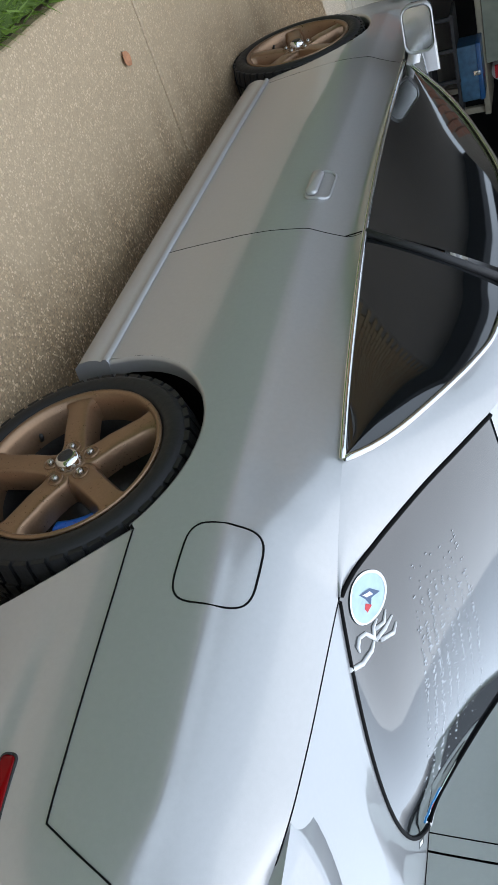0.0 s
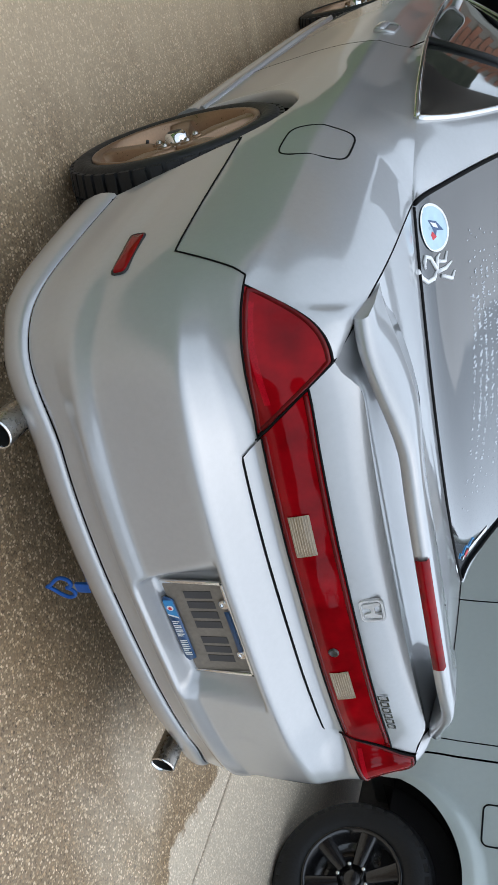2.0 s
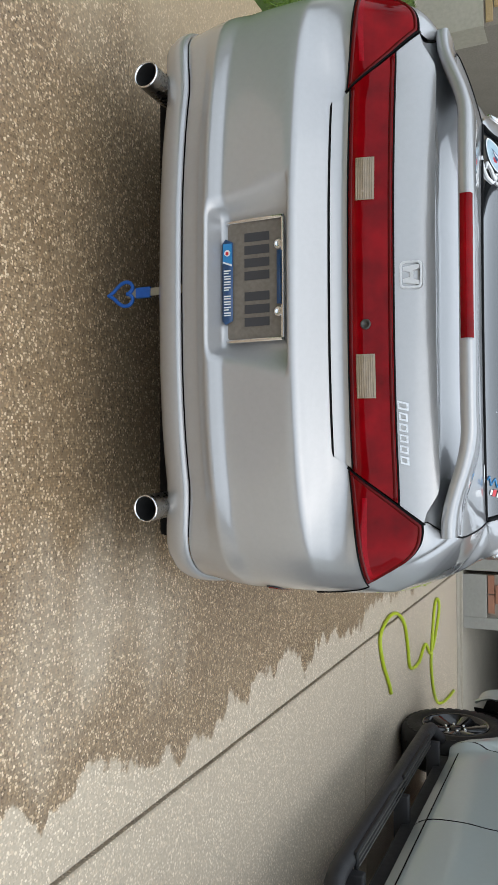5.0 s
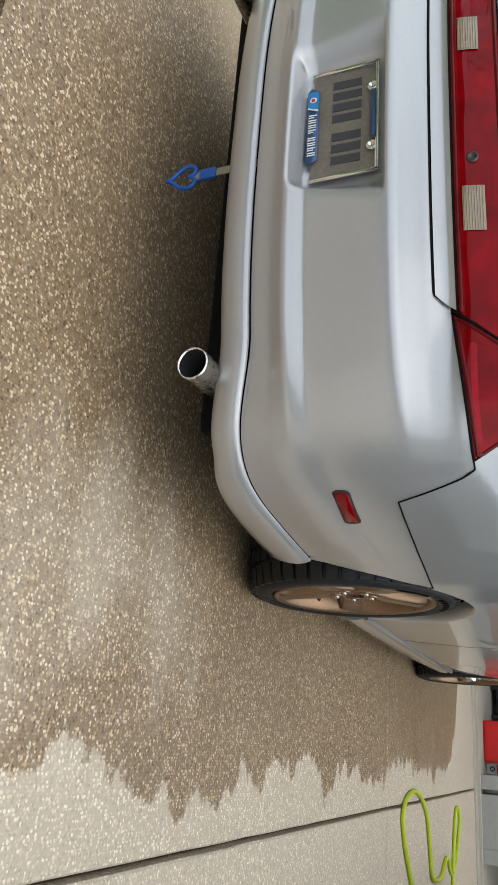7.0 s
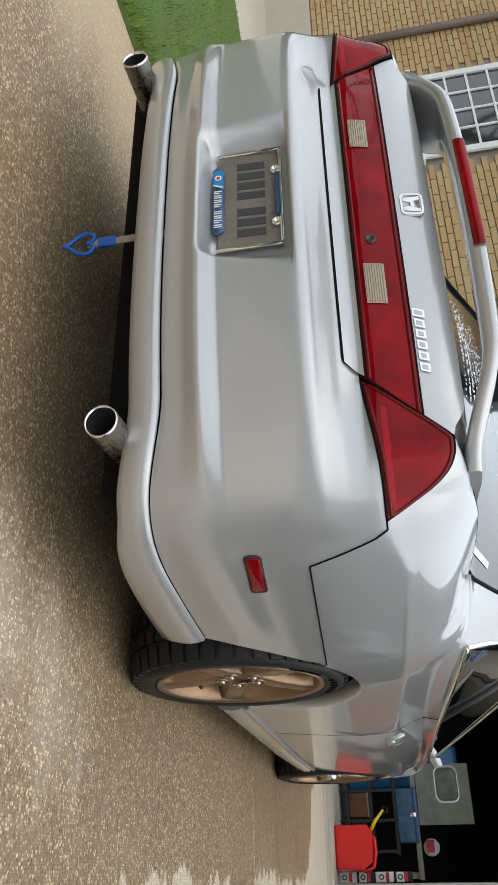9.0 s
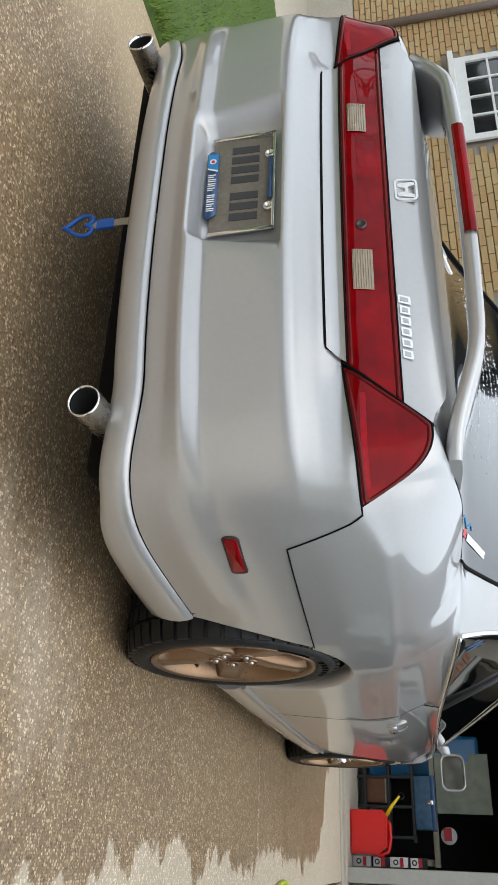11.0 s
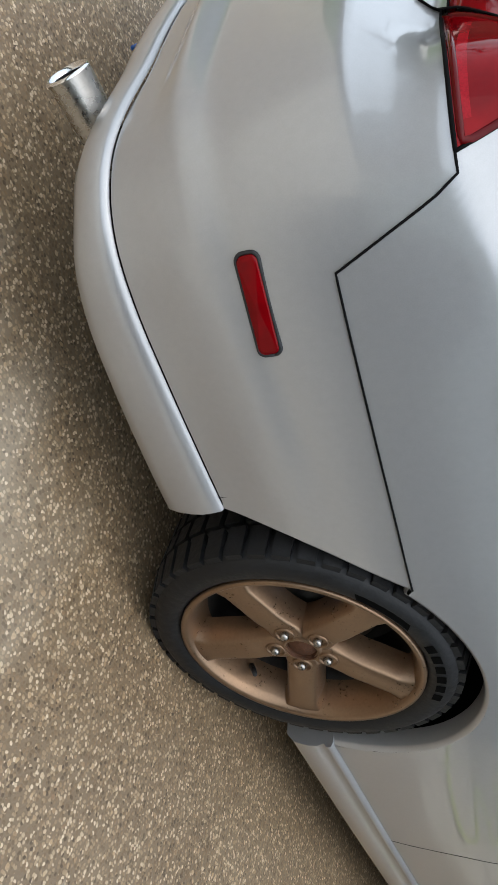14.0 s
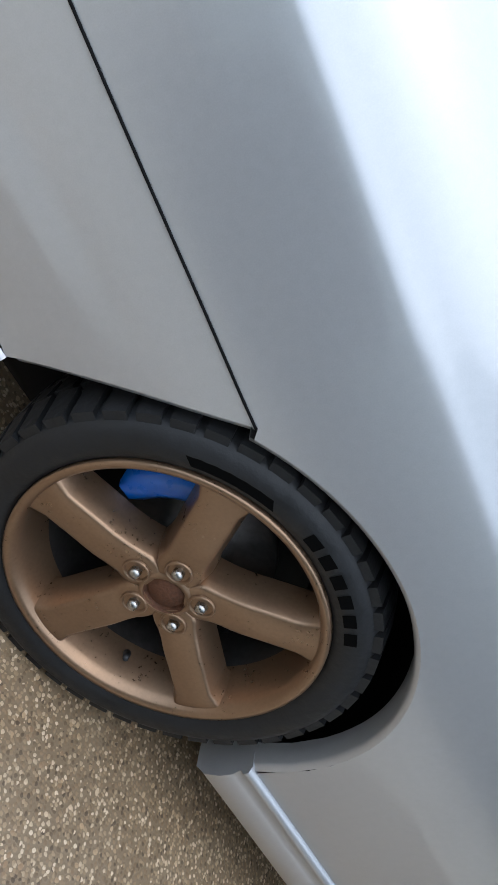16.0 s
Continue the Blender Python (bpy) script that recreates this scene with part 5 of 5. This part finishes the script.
# rack, blue tool box and panels behind
# rack colour taken down to near black, for the dim garage
rack = thing("wire_rack", (0.75, 7.7, 0.035), "metal rack standing on the garage floor, darkened for the shade there", "rack")
for x in (0.35, 0.62, 0.90, 1.18):
    part("post", box((x, 7.60, 0.035), (x + 0.03, 7.64, 0.62), 0.004), DARK, rack)
for z in (0.10, 0.34, 0.58):
    part("shelf", box((0.33, 7.6, z), (1.23, 7.95, z + 0.03), 0.004), DARK, rack)
crate = thing("brown_crate", (0.75, 7.75, 0.13), "brown cardboard crate on the rack", "crate")
part("body", box((0.64, 7.62, 0.132), (0.88, 7.9, 0.33), 0.008), RUST, crate)
part("lid", box((0.635, 7.615, 0.318), (0.885, 7.905, 0.335), 0.004), WOOD, crate)
tool = thing("tool_box", (0.88, 7.75, 0.61), "scuffed blue metal tool box on the rack", "tool box")
# the tool box's blue is darkened too, as it stands in shade
part("body", box((0.62, 7.60, 0.612), (1.12, 7.85, 0.78), 0.01), material("blue_paint_worn", (0.03, 0.08, 0.14), 0.5, 0.2, bump=0.2, scale=18.0, vary=0.5), tool)
part("lid", box((0.615, 7.595, 0.775), (1.125, 7.855, 0.82), 0.01), NAVY, tool)
part("latch", box((0.85, 7.585, 0.74), (0.89, 7.60, 0.80), 0.003), CHROME, tool)
board = thing("panel_board", (0.75, 8.0, 0.82), "grey-green board with a notched edge leaning in the garage", "board")
part("sheet", extruded([(-0.42, 0.0), (0.17, 0.0), (0.17, 0.56), (-0.42, 0.56), (-0.42, 0.36), (-0.34, 0.36), (-0.34, 0.26), (-0.42, 0.26)], 0.015, Matrix(((1, 0, 0, 0.78), (0, 0.05, -1, 8.0), (0, 1, 0.05, 0.83), (0, 0, 0, 1)))), material("grey_green_board", (0.20, 0.215, 0.165), 0.6, bump=0.15, scale=9.0, vary=0.3), board, smooth=False)
bench = thing("work_bench", (0.7, 8.3, 0.035), "dark work bench in the garage", "bench")
part("top", box((0.1, 8.0, 0.77), (1.45, 8.7, 0.825), 0.006), WOOD, bench)
for x in (0.14, 1.38):
    for y in (8.05, 8.62):
        part("leg", box((x, y, 0.035), (x + 0.06, y + 0.06, 0.77), 0.004), WOOD, bench)
for k, z in enumerate((0.035, 0.205, 0.375, 0.545)):
    bx_ = thing("parts_carton", (1.43, 7.1, z), "white carton with a red and black printed strip", "carton", "stacked cartons")
    part("body", box((1.37, 7.02, z + 0.001), (1.455, 7.3, z + 0.165), 0.004), DARK if k % 2 else WHITE, bx_)
    part("label_strip", box((1.372, 7.016, z + 0.02), (1.452, 7.0195, z + 0.09)), WHITE, bx_, smooth=False)
    part("label_red", box((1.374, 7.012, z + 0.095), (1.450, 7.0155, z + 0.125)), REDPRINT, bx_, smooth=False)
    part("label_dot", spun([(0.024, 0.0), (0.013, 0.001)], (1.412, 7.013, z + 0.055), "y", 20, -1), INK, bx_)
cab = thing("storage_cabinet", (-0.7, 9.2, 0.035), "dark storage cabinet with small goods in the garage", "cabinet")
part("body", box((-1.1, 9.0, 0.035), (-0.2, 9.5, 1.5), 0.01), IRON, cab)
part("door", box((-1.08, 8.985, 0.08), (-0.66, 8.999, 1.46), 0.004), IRON, cab)
part("door", box((-0.64, 8.985, 0.08), (-0.22, 8.999, 1.46), 0.004), IRON, cab)
bag = thing("blue_bag", (0.2, 9.3, 0.035), "blue plastic bag on a shelf unit", "bag")
part("body", box((0.05, 9.0, 0.036), (0.5, 9.4, 1.35), 0.05), BLUEPRINT, bag)
tin = thing("paint_tin", (0.62, 8.3, 0.83), "white paint tin on the bench", "tin")
part("body", spun([(0.0, 0.0), (0.085, 0.0), (0.085, 0.2), (0.08, 0.205), (0.0, 0.2)], (1.15, 8.25, 0.93), "y", 24, 1), WHITE, tin)
part("label", box((1.08, 8.22, 0.88), (1.2, 8.248, 0.96)), REDPRINT, tin, smooth=False)

# lime garden hose lying in loops
hose = thing("garden_hose", (1.75, 4.2, 0.012), "lime green garden hose in loose loops on the concrete", "hose")
ctrl = [(2.4, 3.7), (2.05, 3.60), (1.78, 3.38), (1.60, 3.33), (1.52, 3.55), (1.54, 3.80), (1.66, 4.02), (1.85, 4.12), (2.02, 4.2), (2.05, 4.5), (1.96, 4.75), (2.08, 4.95), (2.0, 5.15), (1.80, 5.35), (1.69, 5.33), (1.70, 5.18), (1.95, 5.05), (2.25, 5.0), (2.6, 5.3), (2.7, 6.2), (2.6, 7.2)]
pts = []
for i in range(1, len(ctrl) - 2):
    p0, p1, p2, p3 = [Vector((*q, 0)) for q in ctrl[i - 1:i + 3]]
    for k in range(8):
        t = k / 8
        q = 0.5 * ((2 * p1) + (p2 - p0) * t + (2 * p0 - 5 * p1 + 4 * p2 - p3) * t * t + (3 * p1 - p0 - 3 * p2 + p3) * t ** 3)
        lift = 0.022 if q.y > 6.3 else 0.0
        pts.append((q.x, q.y, 0.0125 + lift * 2.2))
part("tube", tube(pts, 0.0125, 10), HOSE, hose)

# ---- neighbouring house ----
HY = 4.6
house = thing("house", (-6.0, HY, 0), "tan brick house with a white-framed window past the lawn", "house")
hw = part("wall", box((-9.05, HY, 0.55), (-3.0, HY + 0.25, 3.6)), MORTAR, house, smooth=False)
part("foundation", box((-9.1, HY - 0.03, 0.0), (-3.0, HY + 0.25, 0.55)), PATH_CONCRETE, house, smooth=False)
win = part("window", box((-6.30, HY - 0.075, 1.60), (-5.02, HY - 0.045, 1.72)), WHITE, house, "white window frame", smooth=False)
for a, b, c, d in ((-6.30, -5.02, 2.85, 2.95), (-6.30, -6.22, 1.72, 2.85), (-5.10, -5.02, 1.72, 2.85)):
    part("frame", box((a, HY - 0.075, c), (b, HY - 0.045, d)), WHITE, win, smooth=False)
part("sill", box((-6.38, HY - 0.12, 1.54), (-4.94, HY - 0.04, 1.60), 0.006), WHITE, win, smooth=False)
for i in range(4):
    for j in range(5):
        part("pane", box((-6.22 + 0.28 * i, HY - 0.05, 1.72 + 0.226 * j), (-5.94 + 0.28 * i, HY - 0.046, 1.946 + 0.226 * j)), GLASS, win, smooth=False)
for i in range(1, 4):
    part("muntin", box((-6.232 + 0.28 * i, HY - 0.068, 1.72), (-6.208 + 0.28 * i, HY - 0.051, 2.85)), WHITE, win, smooth=False)
for j in range(1, 5):
    part("muntin", box((-6.22, HY - 0.066, 1.708 + 0.226 * j), (-5.10, HY - 0.052, 1.732 + 0.226 * j)), WHITE, win, smooth=False)
part("downpipe", tube([(-7.11, HY - 0.07, 0.1), (-7.11, HY - 0.07, 3.5)], 0.045, 12), material("brown_gutter", (0.16, 0.12, 0.10), 0.5), house)
part("roof", box((-14.0, HY - 0.6, 3.6), (-2.6, HY + 6.0, 3.8), 0.02), PLASTIC, house, smooth=False)
part("side_wall", box((-3.25, HY + 0.25, 0.0), (-3.0, HY + 6.0, 3.6)), MORTAR, house, smooth=False)
part("far_wall", box((-13.6, HY, 0.0), (-12.6, HY + 0.25, 3.6)), MORTAR, house, smooth=False)
# recess walls coloured near black, for the shade inside the open garage
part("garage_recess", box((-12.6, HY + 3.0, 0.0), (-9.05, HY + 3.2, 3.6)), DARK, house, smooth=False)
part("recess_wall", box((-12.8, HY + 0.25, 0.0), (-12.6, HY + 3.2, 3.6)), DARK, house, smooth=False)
part("lintel", box((-12.6, HY, 2.3), (-9.05, HY + 0.25, 3.6)), MORTAR, house, smooth=False)
setting("step", box((-13.0, HY - 1.1, 0.0), (-8.9, HY + 3.0, 0.08), 0.01), PATH_CONCRETE, "low concrete apron at the neighbour's garage")
mower = thing("lawn_mower", (-10.2, HY + 0.5, 0.08), "black push mower with red marks in an open garage", "mower")
part("deck", box((-10.5, HY + 0.3, 0.16), (-9.9, HY + 0.8, 0.34), 0.04), PLASTIC, mower)
part("engine", box((-10.35, HY + 0.4, 0.34), (-10.05, HY + 0.7, 0.58), 0.03), PLASTIC, mower)
part("badge_strip", box((-10.3, HY + 0.385, 0.42), (-10.1, HY + 0.398, 0.48)), REDPRINT, mower)
for dx in (-0.52, 0.1):
    for dy in (0.3, 0.8):
        part("wheel", spun([(0.0, 0.0), (0.09, 0.0), (0.10, 0.01), (0.10, 0.04), (0.0, 0.045)], (-10.0 + dx, HY + dy, 0.18), "x", 20), RUBBER, mower)
part("handlebar", tube([(-10.45, HY + 0.75, 0.3), (-10.45, HY + 1.3, 1.0), (-9.95, HY + 1.3, 1.0), (-9.95, HY + 0.75, 0.3)], 0.014, 8), IRON, mower)
for x, z, c in ((-11.4, 0.5, IRON), (-9.5, 0.7, PLASTIC), (-11.9, 0.9, RUST)):
    o = thing("storage_box", (x, HY + 1.2, 0.08), "dark storage box in the neighbour's garage", "box")
    part("body", box((x - 0.25, HY + 1.0, 0.081), (x + 0.25, HY + 1.5, z), 0.02), c, o)
    part("lid", box((x - 0.27, HY + 0.98, z), (x + 0.27, HY + 1.52, z + 0.04), 0.01), IRON, o)


# ---- pickup truck ----
truck = thing("pickup_truck", (3.25, 2.1, 0), "cement grey crew-cab pickup with black wheels, parked beside the coupe", "truck")
TX, TRW, TFW, TZ = 2.30, 0.655, 3.96, 0.385
TSIDE = Curve([(0.42, 0.06), (0.48, 0.015), (0.56, -0.005), (0.70, -0.012), (0.80, -0.004), (0.92, 0.0), (1.04, 0.004), (1.14, 0.0), (1.20, 0.008), (1.26, 0.03), (1.34, 0.05)])


def truck_arch(y, yc):
    d = abs(y - yc)
    return TZ + 0.50 * math.sqrt(1 - (d / 0.50) ** 2) if d < 0.50 else None


def truck_side(y0, y1, top):
    stops = [y0] + [q for q in (TRW - 0.5, TRW - 0.3, TRW + 0.3, TRW + 0.5, TFW - 0.5, TFW - 0.3, TFW + 0.3, TFW + 0.5) if y0 < q < y1] + [y1]
    rows = []
    for y in samples(stops, 0.03):
        lo = 0.44
        for yc in (TRW, TFW):
            h = truck_arch(y, yc)
            if h:
                lo = max(lo, h)
        flare = max([0] + [0.045 * smoothstep(0.66, 0.52, math.hypot(y - yc, lo - TZ)) for yc in (TRW, TFW)])
        col = []
        for k in range(21):
            z = lo + (top - lo) * k / 20
            fl = max([0] + [0.045 * smoothstep(0.60, 0.555, math.hypot(y - yc, z - TZ)) for yc in (TRW, TFW)])
            col.append((TX + TSIDE(z) - fl, y, z))
        rows.append(col)
    return grid(rows)


TB = 1.31
part("bed_side", truck_side(-0.55, TB, 1.34), TRUCK, truck)
cab_side = part("rear_door", truck_side(TB + 0.10, 2.375, 1.33), TRUCK, truck)
fd = part("front_door", truck_side(2.385, 3.44, 1.33), TRUCK, truck)
part("cab_corner", truck_side(TB + 0.012, TB + 0.094, 1.33), TRUCK, truck)
part("front_wing", truck_side(3.446, 4.85, 1.22), TRUCK, truck)
part("bed_gap", box((TX + 0.03, TB, 0.46), (TX + 0.2, TB + 0.012, 1.34)), GAP, truck, smooth=False)
part("inner_panel", box((TX + 0.06, -0.5, 0.5), (4.14, 4.8, 1.2)), GAP, truck, smooth=False)
part("far_side", box((4.14, -0.55, 0.45), (4.2, 4.85, 1.3), 0.02), TRUCK, truck)
part("tailgate", box((2.36, -0.60, 0.55), (4.14, -0.53, 1.33), 0.02), TRUCK, truck)
part("hood", box((2.36, 3.45, 1.16), (4.14, 4.85, 1.24), 0.03), TRUCK, truck)
part("bed_floor", box((2.36, -0.53, 0.9), (4.14, TB, 1.0)), PLASTIC, truck)
for y0, y1, ya, yb in ((TB + 0.16, 2.33, TB + 0.34, 2.33), (2.43, 3.36, 2.43, 2.95)):
    rows = [[(TX + 0.052, y0, 1.345), (TX + 0.052, y1, 1.345)], [(TX + 0.11, (y0 + ya) / 2, 1.55), (TX + 0.11, (y1 + yb) / 2, 1.55)], [(TX + 0.20, ya, 1.76), (TX + 0.20, yb, 1.76)]]
    part("side_window", grid(rows), GLASS, truck, "tinted truck side window")
rows = [[(TX + 0.048, y, 1.335), (TX + 0.105, y + (0.09 if y < 1.6 else (-0.2 if y > 3.3 else 0)), 1.55), (TX + 0.195, y + (0.18 if y < 1.6 else (-0.42 if y > 3.3 else 0)), 1.77)] for y in (TB + 0.02, TB + 0.15)]
for ya, yb in ((TB + 0.02, TB + 0.15), (2.33, 2.43), (3.36, 3.46)):
    rows = [[(TX + 0.048, y, 1.335), (TX + 0.105, y + (0.09 if y < 1.6 else (-0.2 if y > 3.3 else 0)), 1.55), (TX + 0.195, y + (0.18 if y < 1.6 else (-0.42 if y > 3.3 else 0)), 1.77)] for y in (ya, yb)]
    part("cab_pillar", grid(rows), TRUCK, truck)
part("belt_seal", tube([(TX + 0.046, TB + 0.12, 1.338), (TX + 0.046, 3.4, 1.338)], 0.012, 8), PLASTIC, truck)
part("cab_roof", box((TX + 0.19, TB + 0.2, 1.75), (4.01, 3.1, 1.84), 0.04), TRUCK, truck)
part("cab_back", box((TX + 0.12, TB + 0.1, 1.3), (4.08, TB + 0.16, 1.75)), GLASS, truck)
part("cab_inside", box((TX + 0.25, TB + 0.3, 1.2), (3.95, 3.0, 1.45)), DARK, truck)
for y in (2.60, 1.63):
    h = part("door_handle", tube([(TX - 0.002, y - 0.10, 1.205), (TX - 0.035, y - 0.08, 1.21), (TX - 0.038, y + 0.08, 1.215), (TX - 0.002, y + 0.10, 1.215)], [0.014, 0.018, 0.018, 0.014], 10), PLASTIC, truck, "black door handle")
part("key_pad", box((TX + 0.012, 2.50, 1.27), (TX + 0.03, 2.60, 1.295), 0.004), PLASTIC, truck)
part("fuel_flap", tube([(TX - 0.001 + TSIDE(1.03 + z) , 0.99 + y, 1.03 + z) for y, z in rounded(0.20, 0.17, 0.03) + rounded(0.20, 0.17, 0.03)[:1]], 0.004, 6), GAP, truck)
for y in (TB + 0.097, 2.38, 3.443):
    part("door_gap", tube([(TX + TSIDE(z) + 0.001, y, z) for z in np.linspace(0.46, 1.33, 24)], 0.004, 6), GAP, truck)
part("door_sill_gap", tube([(TX + TSIDE(0.50) + 0.001, y, 0.50 - 0.0 * y) for y in np.linspace(TB + 0.1, 3.44, 20)], 0.004, 6), GAP, truck)
mr = part("wing_mirror", box((TX - 0.20, 3.20, 1.36), (TX + 0.0, 3.34, 1.60), 0.04), PLASTIC, truck)
part("mirror_glass", box((TX - 0.185, 3.192, 1.38), (TX - 0.02, 3.199, 1.58), 0.002), CHROME, mr, smooth=False)
part("mirror_arm", box((TX - 0.03, 3.22, 1.34), (TX + 0.06, 3.32, 1.40), 0.02), PLASTIC, mr)
bar = part("step_bar", tube([(TX - 0.02, 1.36, 0.36), (TX - 0.10, 1.42, 0.315), (TX - 0.115, 1.5, 0.31), (TX - 0.115, 3.35, 0.31), (TX - 0.10, 3.43, 0.315), (TX - 0.02, 3.5, 0.36)], 0.045, 14), PLASTIC, truck, "black running board")
part("tread_pad", box((TX - 0.15, 1.60, 0.345), (TX - 0.07, 2.30, 0.362), 0.006), RUBBER, bar)
part("tread_pad", box((TX - 0.15, 2.50, 0.345), (TX - 0.07, 3.20, 0.362), 0.006), RUBBER, bar)
for k in range(3):
    part("tread_rib", tube([(TX - 0.135 + 0.025 * k, 1.62, 0.363), (TX - 0.135 + 0.025 * k, 3.18, 0.363)], 0.004, 6), IRON, bar)
for y in (1.55, 2.4, 3.25):
    part("bracket", box((TX - 0.08, y, 0.32), (TX + 0.25, y + 0.05, 0.40), 0.008), PLASTIC, bar)
# dark boxes filling the truck's underside, added to block light and deepen its shade
part("chassis_fill", box((2.62, -0.4, 0.26), (3.95, 4.7, 0.52), 0.03), DARK, truck)
part("sill", box((2.36, 1.20, 0.36), (2.66, 3.45, 0.52), 0.02), DARK, truck)


def truck_wheel(y, side, x):
    c = (x, y, TZ)
    w = thing("wheel", c, "", "")
    w.parent = truck
    w.location = Vector(c) - ORIGIN[truck]
    bm = spun([(0.23, -0.23), (0.30, -0.25), (0.355, -0.245), (0.378, -0.22), (0.384, -0.13), (0.378, -0.035), (0.355, -0.005), (0.30, 0.012), (0.25, 0.005), (0.232, -0.008)], c, side=side, sides=72)
    tyre = part("tyre", bm, RUBBER, w, "chunky black truck tyre")
    bm = bmesh.new()
    for k in range(36):
        a = 2 * math.pi * k / 36
        for o0, o1 in ((-0.085, 0.002), (-0.245, -0.15)):
            vv = [bm.verts.new(polar(c, side, r - (0.035 if o in (0.002, -0.245) else 0), a + d, o)) for o in (o0, o1) for d in (0.0, 0.11) for r in (0.386, 0.365)]
            for q in ((0, 2, 6, 4), (0, 1, 3, 2), (4, 6, 7, 5), (0, 4, 5, 1), (2, 3, 7, 6)):
                bm.faces.new([vv[i] for i in q])
    bmesh.ops.recalc_face_normals(bm, faces=bm.faces)
    tagged(part("tread", bm, RUBBER, tyre, smooth=False), kind="stuff")
    rim = part("rim", spun([(0.226, -0.01), (0.234, 0.002), (0.228, 0.006), (0.216, -0.002), (0.205, -0.05), (0.19, -0.09), (0.10, -0.085), (0.09, -0.045), (0.0, -0.045)], c, side=side, sides=60), BLACKRIM, w, "gloss black rim")
    for k in range(6):
        a = 2 * math.pi * k / 6 + 0.2
        rows = []
        for i in range(6):
            r = 0.07 + 0.145 * i / 5
            rows.append([polar(c, side, r, a + u * (0.030 + 0.012 * i / 5) / r, o) for u, o in ((-1, -0.09), (-1, -0.035 + 0.005 * i), (-0.7, -0.025 + 0.004 * i), (0.7, -0.025 + 0.004 * i), (1, -0.035 + 0.005 * i), (1, -0.09))])
        part("spoke", grid(rows), BLACKRIM, rim)
        p = polar(c, side, 0.07, a + math.pi / 6, 0)
        part("lug_nut", spun([(0.0115, -0.045), (0.0115, -0.022), (0.008, -0.016), (0.0, -0.015)], p, side=side, sides=6), CHROME, rim)
    part("centre_cap", spun([(0.042, -0.045), (0.040, -0.02), (0.034, -0.015), (0.0, -0.014)], c, side=side, sides=28), BLACKRIM, rim)


BLACKRIM = material("gloss_black_rim", (0.012, 0.012, 0.013), 0.18, 0.0, 0.6, 0.0, 40.0, 0.3)
for y in (TRW, TFW):
    truck_wheel(y, -1, TX + 0.02)
    truck_wheel(y, 1, 4.16)
    rows = []
    for r, o in ((0.485, 0.03), (0.50, 0.06), (0.50, 0.32), (0.0, 0.33)):
        rows.append([(TX + 0.0 + o, y + r * math.cos(a), TZ + r * math.sin(a)) for a in np.linspace(0.12, math.pi - 0.12, 33)])
    # near-black well: shade around the wheel put into its colour
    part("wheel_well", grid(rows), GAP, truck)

# ---- bare trees, as mirrored in the windows, and an added far edge ----
BARK = material("bark", (0.10, 0.085, 0.07), 0.9, bump=0.6, scale=25.0, vary=0.35)


def bare_tree(x, y, height, seed):
    r = random.Random(seed)
    o = thing("bare_tree", (x, y, 0), "tall leafless tree with fine twigs past the lawn", "tree", "bare trees")
    trunk_bm, twig_bm = bmesh.new(), bmesh.new()

    def grow(bm, p, d, length_, rad, level):
        pts, rads, q = [p], [rad], p
        for k in range(4):
            d = (d + Vector((r.gauss(0, 0.16), r.gauss(0, 0.16), r.gauss(0.05, 0.1)))).normalized()
            q = q + d * length_ / 4
            pts.append(q)
            rads.append(rad * (1 - 0.14 * (k + 1)))
        add_tube(bm, pts, rads, 7 if level < 2 else 4, False)
        if level < 5:
            for k in range(3 if level else 6):
                i = r.randint(2, 4)
                side = Vector((r.gauss(0, 1), r.gauss(0, 1), r.gauss(0.35, 0.5))).normalized()
                grow(twig_bm, pts[i], (d * 0.6 + side).normalized(), length_ * r.uniform(0.5, 0.75), rads[i] * 0.62, level + 1)

    grow(trunk_bm, Vector((x, y, -0.1)), Vector((0, 0, 1)), height * 0.42, height * 0.022, 0)
    part("trunk", trunk_bm, BARK, o)
    part("crown", twig_bm, BARK, o)


for x, y, h, sd in ((-14.0, 1.5, 11, 1), (-18.0, -5.0, 13, 2), (-16.0, -11.0, 12, 3), (3.0, -26.0, 12, 5), (-9.0, -24.0, 11, 6), (17.0, -17.0, 12, 7)):
    bare_tree(x, y, h, sd)

# made-up woods all round, dark so that low reflections in the paint darken
HEDGE = material("far_woods", (0.05, 0.055, 0.035), 0.95, bump=0.8, scale=1.5, vary=0.5)
rows = []
for lvl in range(7):
    row = []
    for k in range(360):
        a = 2 * math.pi * k / 360
        d = 48 + 4 * noise.noise((math.cos(a) * 6, math.sin(a) * 6, 1.0))
        h = 7.5 + 2.5 * noise.noise((math.cos(a) * 9, math.sin(a) * 9, 5.0)) + 1.2 * noise.noise((math.cos(a) * 40, math.sin(a) * 40, 7.0))
        row.append((d * math.cos(a), d * math.sin(a), -0.1 + h * lvl / 6))
    rows.append(row)
setting("backdrop", grid(rows, close_u=True), HEDGE, "unseen ring of dark woods, added to darken low reflections", True)

# bricks last
for w, (a, b), sd in zip(piers, PIERS, (1, 2, 3)):
    brickwork(w, a, b, 0.275, 2.25, 6.60, BRICKS_RED, seed=sd, limit=140)
brickwork(hw, -9.05, -3.0, 0.56, 3.55, HY, BRICKS_TAN, length=0.215, course=0.066, seed=5, limit=300, holes=((-6.34, -4.98, 1.53, 2.96),))
